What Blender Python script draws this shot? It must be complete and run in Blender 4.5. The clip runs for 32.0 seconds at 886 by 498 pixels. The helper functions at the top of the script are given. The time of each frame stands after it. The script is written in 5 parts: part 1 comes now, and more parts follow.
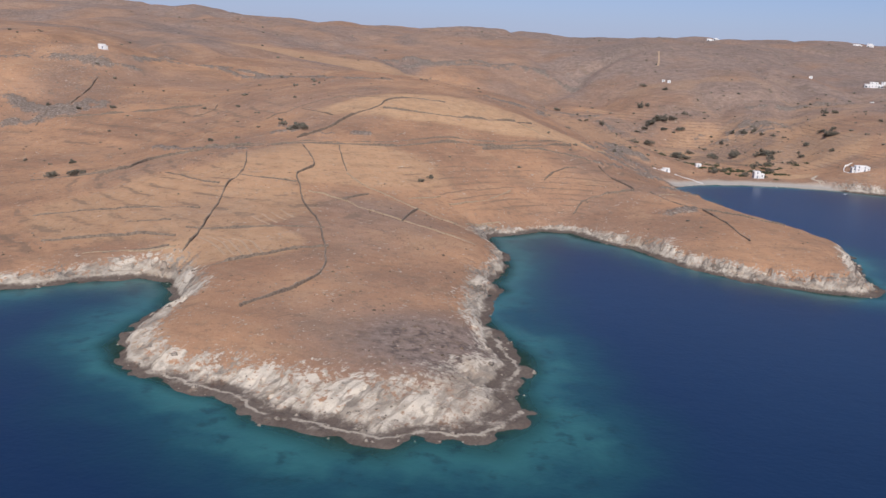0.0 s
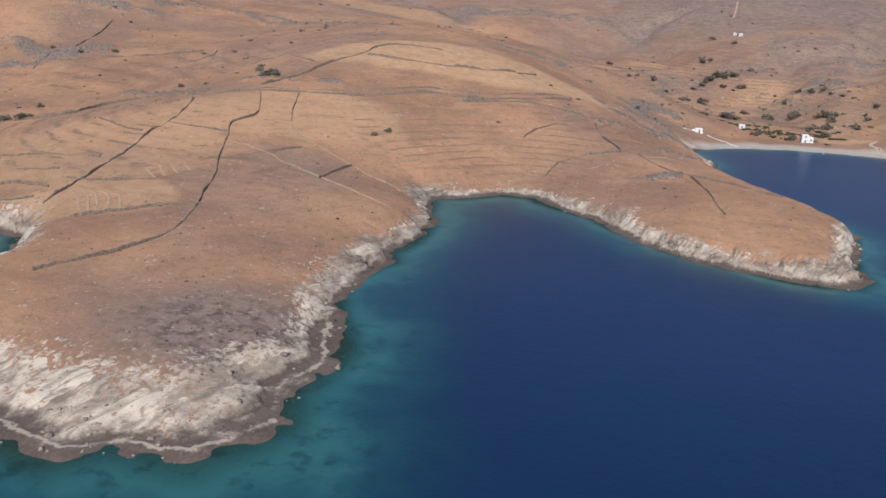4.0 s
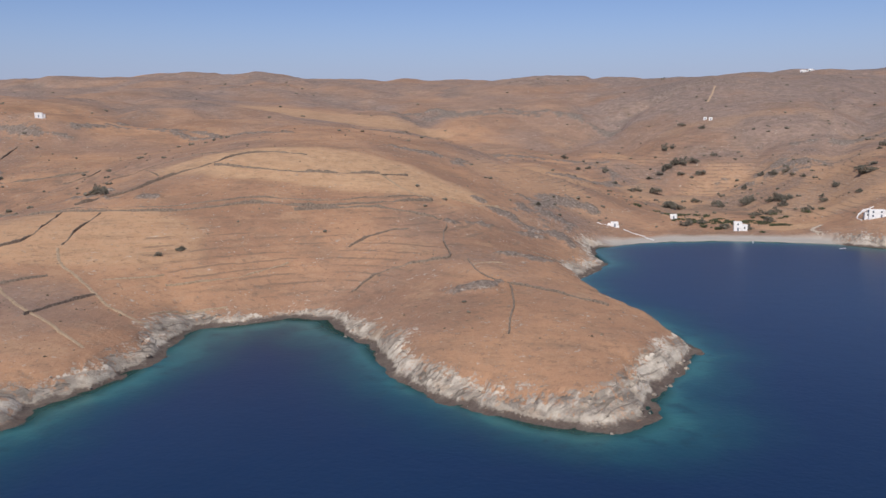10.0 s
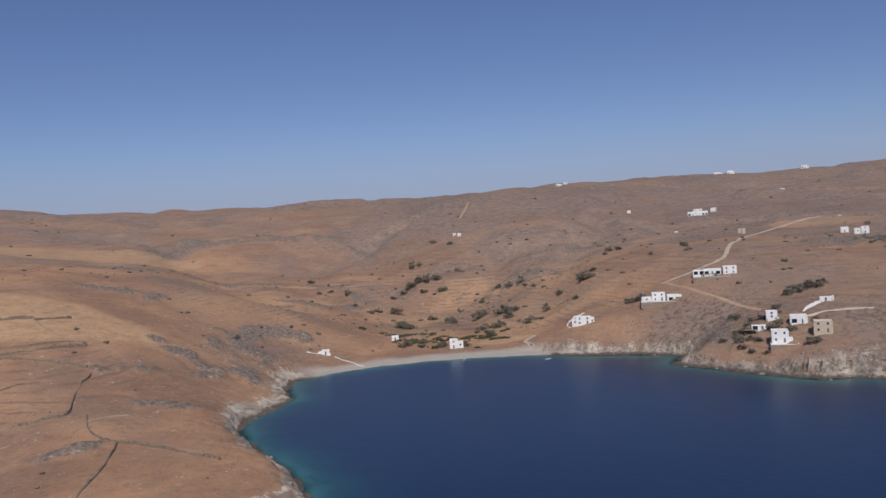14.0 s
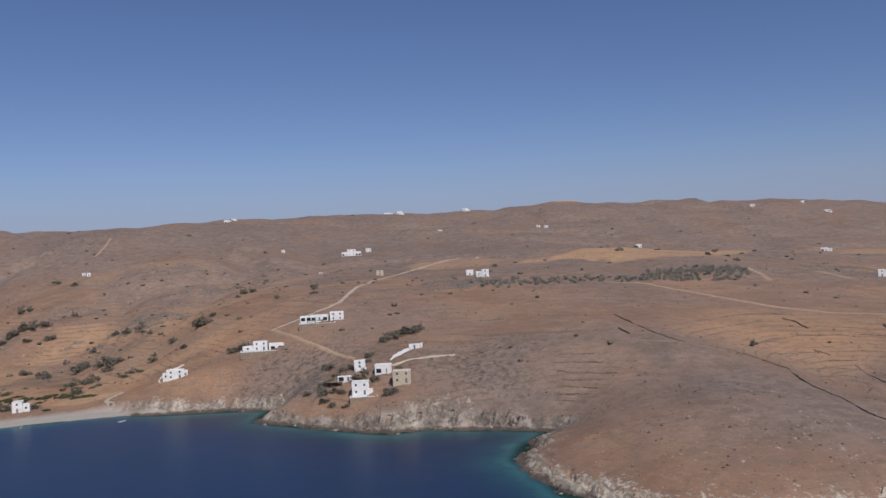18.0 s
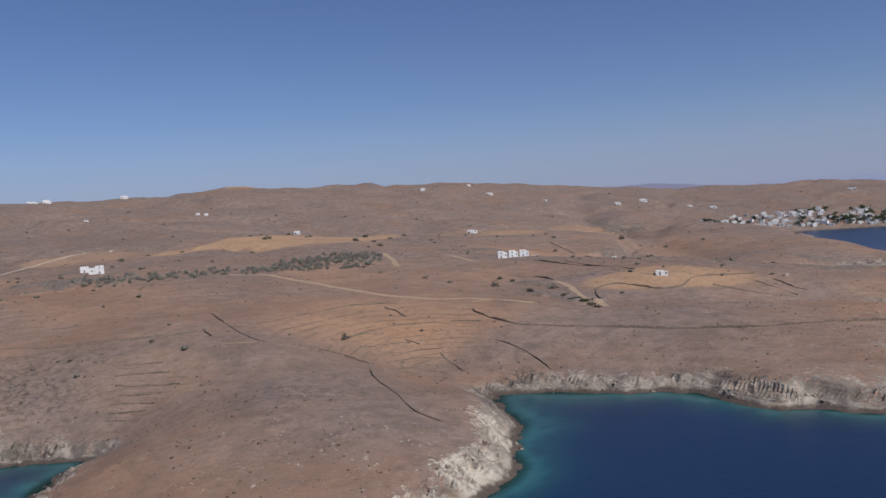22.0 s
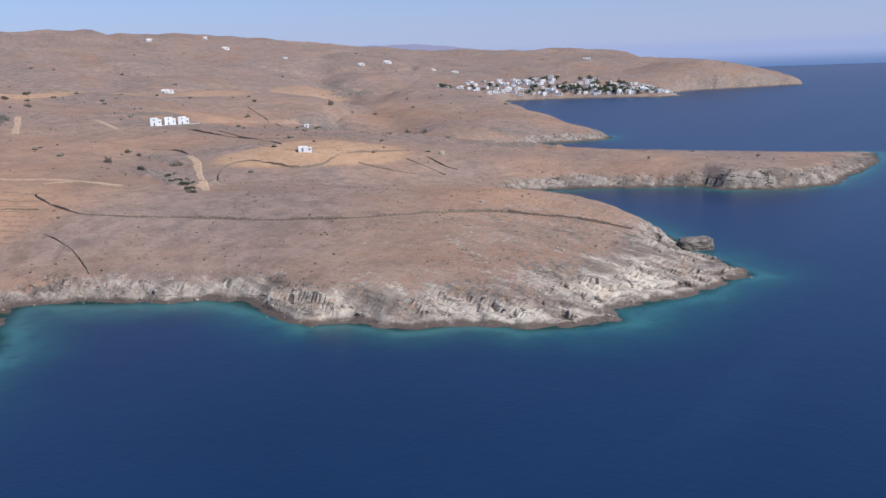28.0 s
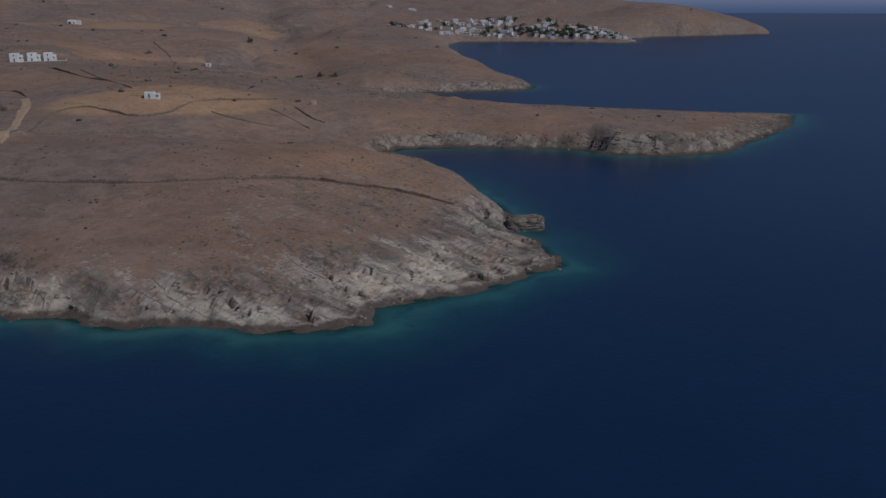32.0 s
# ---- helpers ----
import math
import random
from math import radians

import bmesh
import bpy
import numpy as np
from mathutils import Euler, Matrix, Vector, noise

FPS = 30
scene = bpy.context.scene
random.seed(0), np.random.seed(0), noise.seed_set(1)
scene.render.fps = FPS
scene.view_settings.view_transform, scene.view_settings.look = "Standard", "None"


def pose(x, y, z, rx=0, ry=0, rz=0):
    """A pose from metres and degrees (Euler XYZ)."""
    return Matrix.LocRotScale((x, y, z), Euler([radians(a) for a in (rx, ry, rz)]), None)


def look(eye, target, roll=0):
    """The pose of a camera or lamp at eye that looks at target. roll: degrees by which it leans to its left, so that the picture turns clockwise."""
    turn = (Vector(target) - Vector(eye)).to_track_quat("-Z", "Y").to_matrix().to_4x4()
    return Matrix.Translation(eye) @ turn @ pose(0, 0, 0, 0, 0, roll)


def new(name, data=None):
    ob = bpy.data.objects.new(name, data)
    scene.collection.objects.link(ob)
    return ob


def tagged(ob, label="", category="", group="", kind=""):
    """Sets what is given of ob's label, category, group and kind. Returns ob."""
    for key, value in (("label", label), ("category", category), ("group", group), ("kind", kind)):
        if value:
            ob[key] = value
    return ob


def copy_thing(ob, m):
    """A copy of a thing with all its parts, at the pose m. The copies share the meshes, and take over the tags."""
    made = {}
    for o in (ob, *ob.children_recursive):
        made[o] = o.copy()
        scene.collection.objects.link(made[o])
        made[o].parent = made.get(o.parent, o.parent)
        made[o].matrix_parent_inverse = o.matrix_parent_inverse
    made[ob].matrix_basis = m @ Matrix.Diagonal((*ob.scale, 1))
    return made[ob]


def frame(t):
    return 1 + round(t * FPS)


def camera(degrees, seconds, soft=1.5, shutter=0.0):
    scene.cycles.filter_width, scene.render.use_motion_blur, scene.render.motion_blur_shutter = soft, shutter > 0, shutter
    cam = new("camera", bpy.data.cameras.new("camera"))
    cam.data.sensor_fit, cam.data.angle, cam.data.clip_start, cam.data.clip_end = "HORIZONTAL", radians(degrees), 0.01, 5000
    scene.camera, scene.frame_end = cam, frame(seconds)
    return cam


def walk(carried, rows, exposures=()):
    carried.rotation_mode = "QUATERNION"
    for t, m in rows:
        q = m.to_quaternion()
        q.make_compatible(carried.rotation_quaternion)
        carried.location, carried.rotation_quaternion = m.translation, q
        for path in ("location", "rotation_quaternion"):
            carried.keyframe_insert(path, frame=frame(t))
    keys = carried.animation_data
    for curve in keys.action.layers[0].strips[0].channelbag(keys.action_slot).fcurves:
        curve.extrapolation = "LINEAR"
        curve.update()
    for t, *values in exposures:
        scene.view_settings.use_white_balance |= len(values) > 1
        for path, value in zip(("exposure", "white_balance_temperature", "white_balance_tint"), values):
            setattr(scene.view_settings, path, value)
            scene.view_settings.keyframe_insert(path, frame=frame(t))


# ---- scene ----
cam = camera(54.83, 32.0)
PATH = [
    (0, (0.00, 0.00, 85.00), (0.00, 97.63, 63.36), 3.09),
    (1, (18.82, 12.02, 84.21), (16.83, 109.13, 60.44), 3.88),
    (2, (37.20, 24.19, 83.50), (32.28, 120.49, 56.97), 4.32),
    (2.5, (45.57, 30.14, 83.05), (39.32, 126.12, 55.70), 4.39),
    (4.5, (80.36, 55.60, 81.66), (66.79, 150.99, 54.89), 3.18),
    (5, (89.19, 62.20, 81.26), (73.01, 157.61, 56.06), 2.72),
    (6, (105.98, 75.65, 80.48), (84.71, 170.71, 57.88), 1.74),
    (7, (122.74, 89.05, 79.96), (99.41, 183.90, 58.53), 1.15),
    (8, (139.07, 102.69, 79.77), (116.46, 197.78, 58.65), 1.03),
    (9, (155.32, 116.38, 79.17), (134.42, 212.21, 59.68), 0.66),
    (10, (171.09, 129.06, 78.37), (152.49, 226.08, 62.85), -0.33),
    (11, (187.08, 140.94, 77.53), (172.23, 239.38, 68.05), -1.58),
    (12, (203.43, 152.05, 77.15), (193.75, 251.46, 72.33), -2.46),
    (13, (219.47, 162.07, 76.26), (216.40, 261.99, 73.65), -3.10),
    (13.5, (227.48, 166.41, 76.02), (227.53, 266.39, 73.76), -3.32),
    (15.5, (261.42, 182.90, 75.79), (275.55, 281.90, 74.78), -3.13),
    (16, (270.06, 186.10, 75.86), (288.91, 284.31, 75.06), -2.84),
    (17, (286.77, 190.80, 76.55), (314.93, 286.76, 76.22), -2.70),
    (18, (303.25, 194.19, 77.28), (339.96, 287.21, 77.59), -2.91),
    (19, (320.05, 196.19, 77.59), (364.14, 285.95, 77.50), -3.32),
    (20, (337.15, 196.86, 77.80), (388.82, 282.47, 76.32), -3.84),
    (21, (354.11, 196.31, 77.69), (413.61, 276.63, 74.66), -4.27),
    (22, (371.48, 194.82, 77.49), (437.27, 270.04, 73.79), -4.35),
    (23, (388.33, 192.36, 77.40), (458.91, 263.03, 72.51), -4.44),
    (24, (405.34, 189.07, 77.35), (479.38, 255.83, 69.51), -4.47),
    (25, (422.75, 185.22, 77.33), (499.55, 248.06, 64.95), -4.19),
    (26, (439.69, 180.24, 77.38), (518.56, 239.40, 60.65), -3.73),
    (26.5, (447.79, 177.56, 77.49), (527.35, 235.30, 59.16), -3.49),
    (28.5, (481.10, 163.59, 78.25), (561.45, 218.80, 55.98), -1.86),
    (29, (490.04, 159.57, 78.54), (570.20, 214.73, 55.48), -1.51),
    (30, (508.08, 151.83, 78.98), (588.55, 205.77, 54.17), -0.76),
    (31, (526.19, 143.99, 79.51), (606.94, 196.51, 52.69), -0.18),
    (32, (544.64, 135.94, 80.25), (624.63, 188.84, 51.92), -0.35),
]
walk(cam, [(t, look(eye, target, roll)) for t, eye, target, roll in PATH],
     exposures=[(0, 0.11, 6350, 14), (9, 0.12, 6400, 13), (12.5, -0.24, 6400, 14), (18, -0.28, 6350, 13), (23, -0.18, 6200, 12), (26.5, 0.14, 6050, 12), (29, 0.48, 5950, 12), (31.2, 0.52, 5950, 12), (31.5, 0.1, 5950, 11), (32, -1.25, 5950, 11)])

# ---- sky, sun ----
SUN_AZIMUTH, SUN_HEIGHT = 178.0, 46.0  # degrees clockwise from +y, and above the horizon
world = bpy.data.worlds.new("sky")
scene.world = world
world.use_nodes = True
tree = world.node_tree
sky = tree.nodes.new("ShaderNodeTexSky")
sky.sky_type, sky.sun_disc = "NISHITA", False
sky.sun_elevation, sky.sun_rotation = radians(SUN_HEIGHT), radians(SUN_AZIMUTH)
sky.air_density, sky.dust_density, sky.ozone_density, sky.altitude = 1.0, 0.0, 5.0, 300
tint = tree.nodes.new("ShaderNodeMix")  # a sea-haze sky, a little more violet than clean air
tint.data_type, tint.blend_type = "RGBA", "MULTIPLY"
tint.inputs["Factor"].default_value = 1.0
tint_in = [s for s in tint.inputs if s.type == "RGBA"]
tree.links.new(sky.outputs[0], tint_in[0])
tint_in[1].default_value = (1.0, 0.96, 1.13, 1)
tree.links.new([s for s in tint.outputs if s.type == "RGBA"][0], tree.nodes["Background"].inputs[0])
tree.nodes["Background"].inputs[1].default_value = 0.07

sun_data = bpy.data.lights.new("sun", "SUN")
sun_data.energy, sun_data.angle, sun_data.color = 3.9, radians(0.6), (1.0, 0.95, 0.88)
sun = new("sun", sun_data)
sun.matrix_world = look((0, 0, 0), (-math.sin(radians(SUN_AZIMUTH)), -math.cos(radians(SUN_AZIMUTH)), -math.tan(radians(SUN_HEIGHT))))


# ---- materials ----
class Paint:
    """A node material, built up step by step."""

    def __init__(self, name, roughness=0.9):
        self.material = bpy.data.materials.new(name)
        self.material.use_nodes = True
        self.nodes, self.links = self.material.node_tree.nodes, self.material.node_tree.links
        self.surface = self.nodes["Principled BSDF"]
        self.surface.inputs["Roughness"].default_value = roughness
        self.surface.inputs["Specular IOR Level"].default_value = 0.25
        self.place = self.nodes.new("ShaderNodeNewGeometry").outputs["Position"]

    def put(self, socket, value):
        if isinstance(value, bpy.types.NodeSocket):
            self.links.new(value, socket)
        else:
            socket.default_value = value

    def value(self, key):
        node = self.nodes.new("ShaderNodeAttribute")
        node.attribute_name = key
        return node.outputs["Fac"]

    def noise(self, size, detail=4.0, rough=0.6, stretch=None, level=None):
        node = self.nodes.new("ShaderNodeTexNoise")
        node.inputs["Scale"].default_value, node.inputs["Detail"].default_value = 1.0, detail
        node.inputs["Roughness"].default_value = rough
        mapping = self.nodes.new("ShaderNodeMapping")
        mapping.vector_type = "TEXTURE"
        mapping.inputs["Scale"].default_value = stretch or level or (size, size, size)
        place = self.place
        if stretch:  # along the strike of the beds
            place = self.nodes.new("ShaderNodeCombineXYZ")
            self.put(place.inputs[0], self.value("along")), self.put(place.inputs[1], self.value("across"))
            self.put(place.inputs[2], self.height())
            place = place.outputs[0]
        self.links.new(place, mapping.inputs["Vector"])
        self.links.new(mapping.outputs[0], node.inputs["Vector"])
        return node.outputs["Fac"]

    def math(self, kind, a, b=0.0):
        node = self.nodes.new("ShaderNodeMath")
        node.operation = kind
        self.put(node.inputs[0], a), self.put(node.inputs[1], b)
        return node.outputs[0]

    def ramp(self, value, low, high):
        node = self.nodes.new("ShaderNodeMapRange")
        node.interpolation_type = "SMOOTHSTEP"
        self.put(node.inputs["Value"], value)
        node.inputs["From Min"].default_value, node.inputs["From Max"].default_value = low, high
        return node.outputs["Result"]

    def mix(self, share, a, b):
        node = self.nodes.new("ShaderNodeMix")
        node.data_type = "RGBA"
        self.put(node.inputs["Factor"], share)
        colours = [s for s in node.inputs if s.type == "RGBA"]
        for socket, v in zip(colours, (a, b)):
            self.put(socket, v if isinstance(v, bpy.types.NodeSocket) else (*v, 1.0))
        return [s for s in node.outputs if s.type == "RGBA"][0]

    def height(self):
        node = self.nodes.new("ShaderNodeSeparateXYZ")
        self.links.new(self.place, node.inputs[0])
        return node.outputs["Z"]

    def bump(self, height, strength, distance):
        node = self.nodes.new("ShaderNodeBump")
        node.inputs["Strength"].default_value, node.inputs["Distance"].default_value = strength, distance
        self.put(node.inputs["Height"], height)
        self.links.new(node.outputs[0], self.surface.inputs["Normal"])

    def colour(self, value):
        self.put(self.surface.inputs["Base Color"], value if isinstance(value, bpy.types.NodeSocket) else (*value, 1.0))
        return self


def land_paint():
    p = Paint("dry_land", 0.95)
    p.surface.inputs["Specular IOR Level"].default_value = 0.1
    broad, mid, fine = p.noise(70, 5, 0.6), p.noise(8, 6, 0.7), p.noise(1.2, 5, 0.75)
    patchy = p.noise(24, 5, 0.65)
    streak = p.noise(1, 5, 0.65, level=(34, 34, 1.5))
    # dry grass, straw and thorny scrub
    grass = p.mix(p.ramp(broad, 0.36, 0.64), (0.298, 0.172, 0.108), (0.45, 0.258, 0.148))
    grass = p.mix(p.math("MULTIPLY", p.ramp(mid, 0.5, 0.72), 0.55), grass, (0.225, 0.155, 0.105))
    straw = p.mix(p.ramp(mid, 0.35, 0.65), (0.46, 0.285, 0.16), (0.555, 0.36, 0.208))
    scrub = p.mix(p.ramp(mid, 0.33, 0.66), (0.183, 0.141, 0.121), (0.308, 0.226, 0.183))
    ground = p.mix(p.math("MULTIPLY", p.value("scrub"), p.ramp(broad, 0.15, 0.55)), grass, scrub)
    ground = p.mix(p.math("MULTIPLY", p.ramp(patchy, 0.52, 0.66), p.math("ADD", 0.3, p.math("MULTIPLY", p.value("scrub"), 0.25))), ground, (0.19, 0.138, 0.102))
    ground = p.mix(p.math("MULTIPLY", p.ramp(patchy, 0.46, 0.34), p.math("SUBTRACT", 0.5, p.math("MULTIPLY", p.value("scrub"), 0.4))), ground, (0.45, 0.285, 0.17))
    ground = p.mix(p.value("dry"), ground, straw)
    steps = p.noise(1, 5, 0.7, level=(15, 15, 0.8))
    ground = p.mix(p.math("MULTIPLY", p.ramp(steps, 0.56, 0.68), 0.26), ground, (0.16, 0.118, 0.088))
    ground = p.mix(p.math("MULTIPLY", p.ramp(steps, 0.42, 0.33), 0.18), ground, (0.47, 0.298, 0.185))
    ground = p.mix(p.math("MULTIPLY", p.ramp(streak, 0.54, 0.68), 0.3), ground, (0.17, 0.125, 0.09))
    ground = p.mix(p.math("MULTIPLY", p.ramp(streak, 0.44, 0.32), 0.2), ground, (0.44, 0.31, 0.20))
    ground = p.mix(p.math("MULTIPLY", p.ramp(fine, 0.54, 0.70), 0.42), ground, (0.13, 0.098, 0.066))
    ground = p.mix(p.math("MULTIPLY", p.ramp(fine, 0.44, 0.30), 0.3), ground, (0.46, 0.36, 0.26))
    tuft = p.noise(3.4, 4, 0.65)
    ground = p.mix(p.math("MULTIPLY", p.ramp(tuft, 0.55, 0.66), 0.42), ground, (0.155, 0.108, 0.08))
    ground = p.mix(p.math("MULTIPLY", p.ramp(tuft, 0.42, 0.33), 0.3), ground, (0.43, 0.29, 0.185))
    # grey-purple brushwood and weathered outcrops
    brush = p.mix(p.ramp(tuft, 0.36, 0.62), (0.118, 0.091, 0.077), (0.28, 0.214, 0.175))
    ground = p.mix(p.math("MULTIPLY", p.value("brush"), p.ramp(p.noise(2.2, 4, 0.7), 0.34, 0.54)), ground, brush)
    crag = p.mix(p.ramp(p.noise(1.7, 5, 0.7), 0.36, 0.66), (0.115, 0.096, 0.082), (0.295, 0.242, 0.196))
    loosely = p.math("ADD", p.value("crag"), p.math("MULTIPLY", p.math("SUBTRACT", p.noise(4.5, 6, 0.8), 0.5), 2.6))
    ground = p.mix(p.math("MULTIPLY", p.ramp(loosely, 0.45, 0.85), 0.9), ground, crag)
    # slabs of rock: long beds and blocks, each of its own tone, stained brown, split by joints with painted shade
    beds, slab = p.noise(1, 5, 0.65, (14, 2.4, 2.2)), p.noise(1, 5, 0.65, (28, 9, 8))
    gritty = p.noise(0.9, 5, 0.75)
    tone = p.math("ADD", p.value("tone"), p.math("ADD", p.math("MULTIPLY", p.math("SUBTRACT", beds, 0.5), 1.5), p.math("MULTIPLY", p.math("SUBTRACT", gritty, 0.5), 0.7)))
    plain = p.mix(p.ramp(tone, 0.2, 0.85), (0.15, 0.127, 0.106), (0.385, 0.33, 0.272))
    cream = p.mix(p.ramp(tone, 0.1, 0.8), (0.335, 0.285, 0.225), (0.62, 0.545, 0.435))
    rock = p.mix(p.ramp(p.math("ADD", p.value("pale"), p.math("MULTIPLY", p.math("SUBTRACT", slab, 0.5), 1.7)), 0.25, 0.75), plain, cream)
    rock = p.mix(p.math("MULTIPLY", p.ramp(p.noise(13, 4, 0.6), 0.52, 0.70), 0.5), rock, (0.36, 0.25, 0.16))
    rock = p.mix(p.math("MULTIPLY", p.ramp(p.noise(5, 5, 0.7), 0.52, 0.66), 0.5), rock, (0.20, 0.172, 0.145))
    # the shade inside fissures and joints, put into the colour as near-black
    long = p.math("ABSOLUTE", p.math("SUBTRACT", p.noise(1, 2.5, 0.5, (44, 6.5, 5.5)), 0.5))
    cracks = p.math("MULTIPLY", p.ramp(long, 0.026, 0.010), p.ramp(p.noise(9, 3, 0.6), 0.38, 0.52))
    cracks = p.math("MAXIMUM", cracks, p.math("MULTIPLY", p.value("crack_shade"), p.ramp(p.noise(6, 3, 0.6), 0.40, 0.58)))
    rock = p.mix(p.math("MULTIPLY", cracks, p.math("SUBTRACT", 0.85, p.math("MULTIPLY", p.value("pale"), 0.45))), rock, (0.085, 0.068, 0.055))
    ragged = p.math("ADD", p.math("MULTIPLY", p.math("SUBTRACT", slab, 0.5), 0.9), p.math("MULTIPLY", p.math("SUBTRACT", p.noise(1, 5, 0.75, (7, 4, 4)), 0.5), 1.7))
    ragged = p.math("ADD", ragged, p.math("MULTIPLY", p.math("SUBTRACT", p.noise(1.7, 4, 0.7), 0.5), 3.2))
    share = p.ramp(p.math("ADD", p.value("rock"), ragged), 0.34, 0.80)
    all_ = p.mix(share, ground, rock)
    step = p.math("FRACT", p.math("ADD", p.value("levels"), p.math("MULTIPLY", p.noise(13, 4, 0.65), 0.9)))
    step = p.math("MULTIPLY", p.ramp(step, 0.66, 0.78), p.ramp(step, 0.98, 0.92))
    broken = p.math("MULTIPLY", p.math("MULTIPLY", step, p.ramp(p.value("riser"), 0.3, 0.7)), p.ramp(p.noise(19, 4, 0.7), 0.42, 0.56))
    all_ = p.mix(p.math("MULTIPLY", broken, 0.62), all_, p.mix(fine, (0.12, 0.088, 0.066), (0.25, 0.18, 0.128)))
    all_ = p.mix(p.value("sand"), all_, p.mix(mid, (0.35, 0.315, 0.27), (0.45, 0.41, 0.355)))
    # the tide's dark stain, and the pale crust at the edge of the flat platform
    stain = p.math("ADD", p.height(), p.math("MULTIPLY", p.noise(6, 5, 0.7), 4.0))
    wet = p.math("MULTIPLY", p.ramp(stain, 3.7, 2.5), p.math("SUBTRACT", 1.0, p.value("sand")))
    all_ = p.mix(p.math("MULTIPLY", wet, 0.9), all_, p.mix(gritty, (0.045, 0.034, 0.029), (0.16, 0.12, 0.098)))
    rim = p.math("ADD", p.value("edge"), p.math("MULTIPLY", p.math("SUBTRACT", p.noise(5, 4, 0.7), 0.5), 5.0))
    line = p.math("MULTIPLY", p.math("MULTIPLY", p.ramp(rim, 0.8, 1.3), p.ramp(rim, 2.3, 1.8)), p.value("pale"))
    line = p.math("MULTIPLY", line, p.ramp(p.noise(13, 3, 0.7), 0.38, 0.5))
    all_ = p.mix(p.math("MULTIPLY", line, 0.7), all_, (0.50, 0.44, 0.35))
    p.colour(all_)
    relief = p.math("ADD", p.math("MULTIPLY", fine, 0.35), p.math("ADD", p.math("MULTIPLY", beds, p.math("MULTIPLY", p.value("rock"), 0.8)), p.math("MULTIPLY", mid, 0.8)))
    p.bump(relief, 0.8, 1.0)
    return p.material


def sea_paint():
    p = Paint("sea_water", 0.3)
    p.surface.inputs["Specular IOR Level"].default_value = 0.5
    p.surface.inputs["IOR"].default_value = 1.33
    patch, weed = p.noise(24, 5, 0.65), p.noise(7, 4, 0.65)
    depth = p.math("ADD", p.value("depth"), p.math("ADD", p.math("MULTIPLY", p.math("SUBTRACT", patch, 0.5), 9.0), p.math("MULTIPLY", p.math("SUBTRACT", weed, 0.5), 3.0)))
    blue = p.mix(p.ramp(p.noise(220, 3), 0.3, 0.7), (0.0058, 0.0225, 0.064), (0.0085, 0.030, 0.078))
    slick = p.noise(1, 4, 0.6, level=(420, 70, 50))  # smooth lanes between wind-ruffled water, their sheen put into the colour
    blue = p.mix(p.math("MULTIPLY", p.ramp(slick, 0.58, 0.72), 0.35), blue, (0.016, 0.044, 0.095))
    blue = p.mix(p.math("MULTIPLY", p.ramp(p.noise(1, 4, 0.65, level=(9, 3.5, 3)), 0.45, 0.7), 0.25), blue, (0.0045, 0.018, 0.052))
    water = p.mix(p.ramp(depth, 0.8, 5.2), (0.032, 0.135, 0.135), (0.012, 0.062, 0.083))
    water = p.mix(p.ramp(depth, 4.0, 9.5), water, p.mix(0.5, blue, (0.008, 0.040, 0.068)))
    water = p.mix(p.ramp(depth, 8.0, 14.0), water, blue)
    water = p.mix(p.math("MULTIPLY", p.ramp(weed, 0.54, 0.66), p.math("MULTIPLY", p.ramp(depth, 9.0, 3.0), 0.55)), water, (0.010, 0.038, 0.046))
    p.colour(water)
    p.bump(p.math("ADD", p.noise(1.6, 4, 0.6), p.math("MULTIPLY", p.noise(11, 3), 1.5)), 0.2, 0.3)
    clear = p.nodes.new("ShaderNodeBsdfTransparent")
    clear.inputs[0].default_value = (0.42, 0.66, 0.64, 1)
    mixer = p.nodes.new("ShaderNodeMixShader")
    p.put(mixer.inputs[0], p.math("MULTIPLY", p.ramp(p.value("depth"), -0.4, 2.4), 1.0))
    p.links.new(clear.outputs[0], mixer.inputs[1])
    p.links.new(p.surface.outputs[0], mixer.inputs[2])
    p.links.new(mixer.outputs[0], p.nodes["Material Output"].inputs["Surface"])
    return p.material


def plain_paint(name, dark, light, size=0.6, roughness=0.85, relief=0.0):
    p = Paint(name, roughness)
    p.colour(p.mix(p.ramp(p.noise(size, 5, 0.65), 0.3, 0.7), dark, light))
    if relief:
        p.bump(p.noise(size * 0.4, 5, 0.7), 0.8, relief)
    return p.material


LAND, SEA = land_paint(), sea_paint()
# ---- the plan of the coast (metres): one closed line of land, arc by arc ----
COAST_WEST = [(-3600, 500), (-1500, 330), (-900, 250), (-500, 225), (-320, 258), (-230, 256), (-180, 266)]
COAST_HEADLAND = [
    (-151, 282), (-132, 295), (-112, 308), (-101, 304), (-93, 290), (-89, 271), (-92, 250), (-92, 233), (-84, 219),
    (-76, 211), (-63, 203), (-52, 199), (-43, 190), (-32, 185), (-21, 181), (-11, 178), (-4, 183), (3, 182), (11, 183),
    (18, 191), (23, 200), (20, 215), (25, 229), (21, 252), (14, 278), (16, 294), (22, 316), (18, 327), (25, 345),
    (28, 373), (22, 405), (20, 420)]
COAST_COVE = [
    (33, 425), (47, 439), (66, 439), (77, 423), (94, 406), (107, 380), (117, 364), (127, 355), (141, 346), (153, 340),
    (166, 336), (176, 338), (183, 348), (185, 362), (187, 376), (193, 390), (201, 413)]
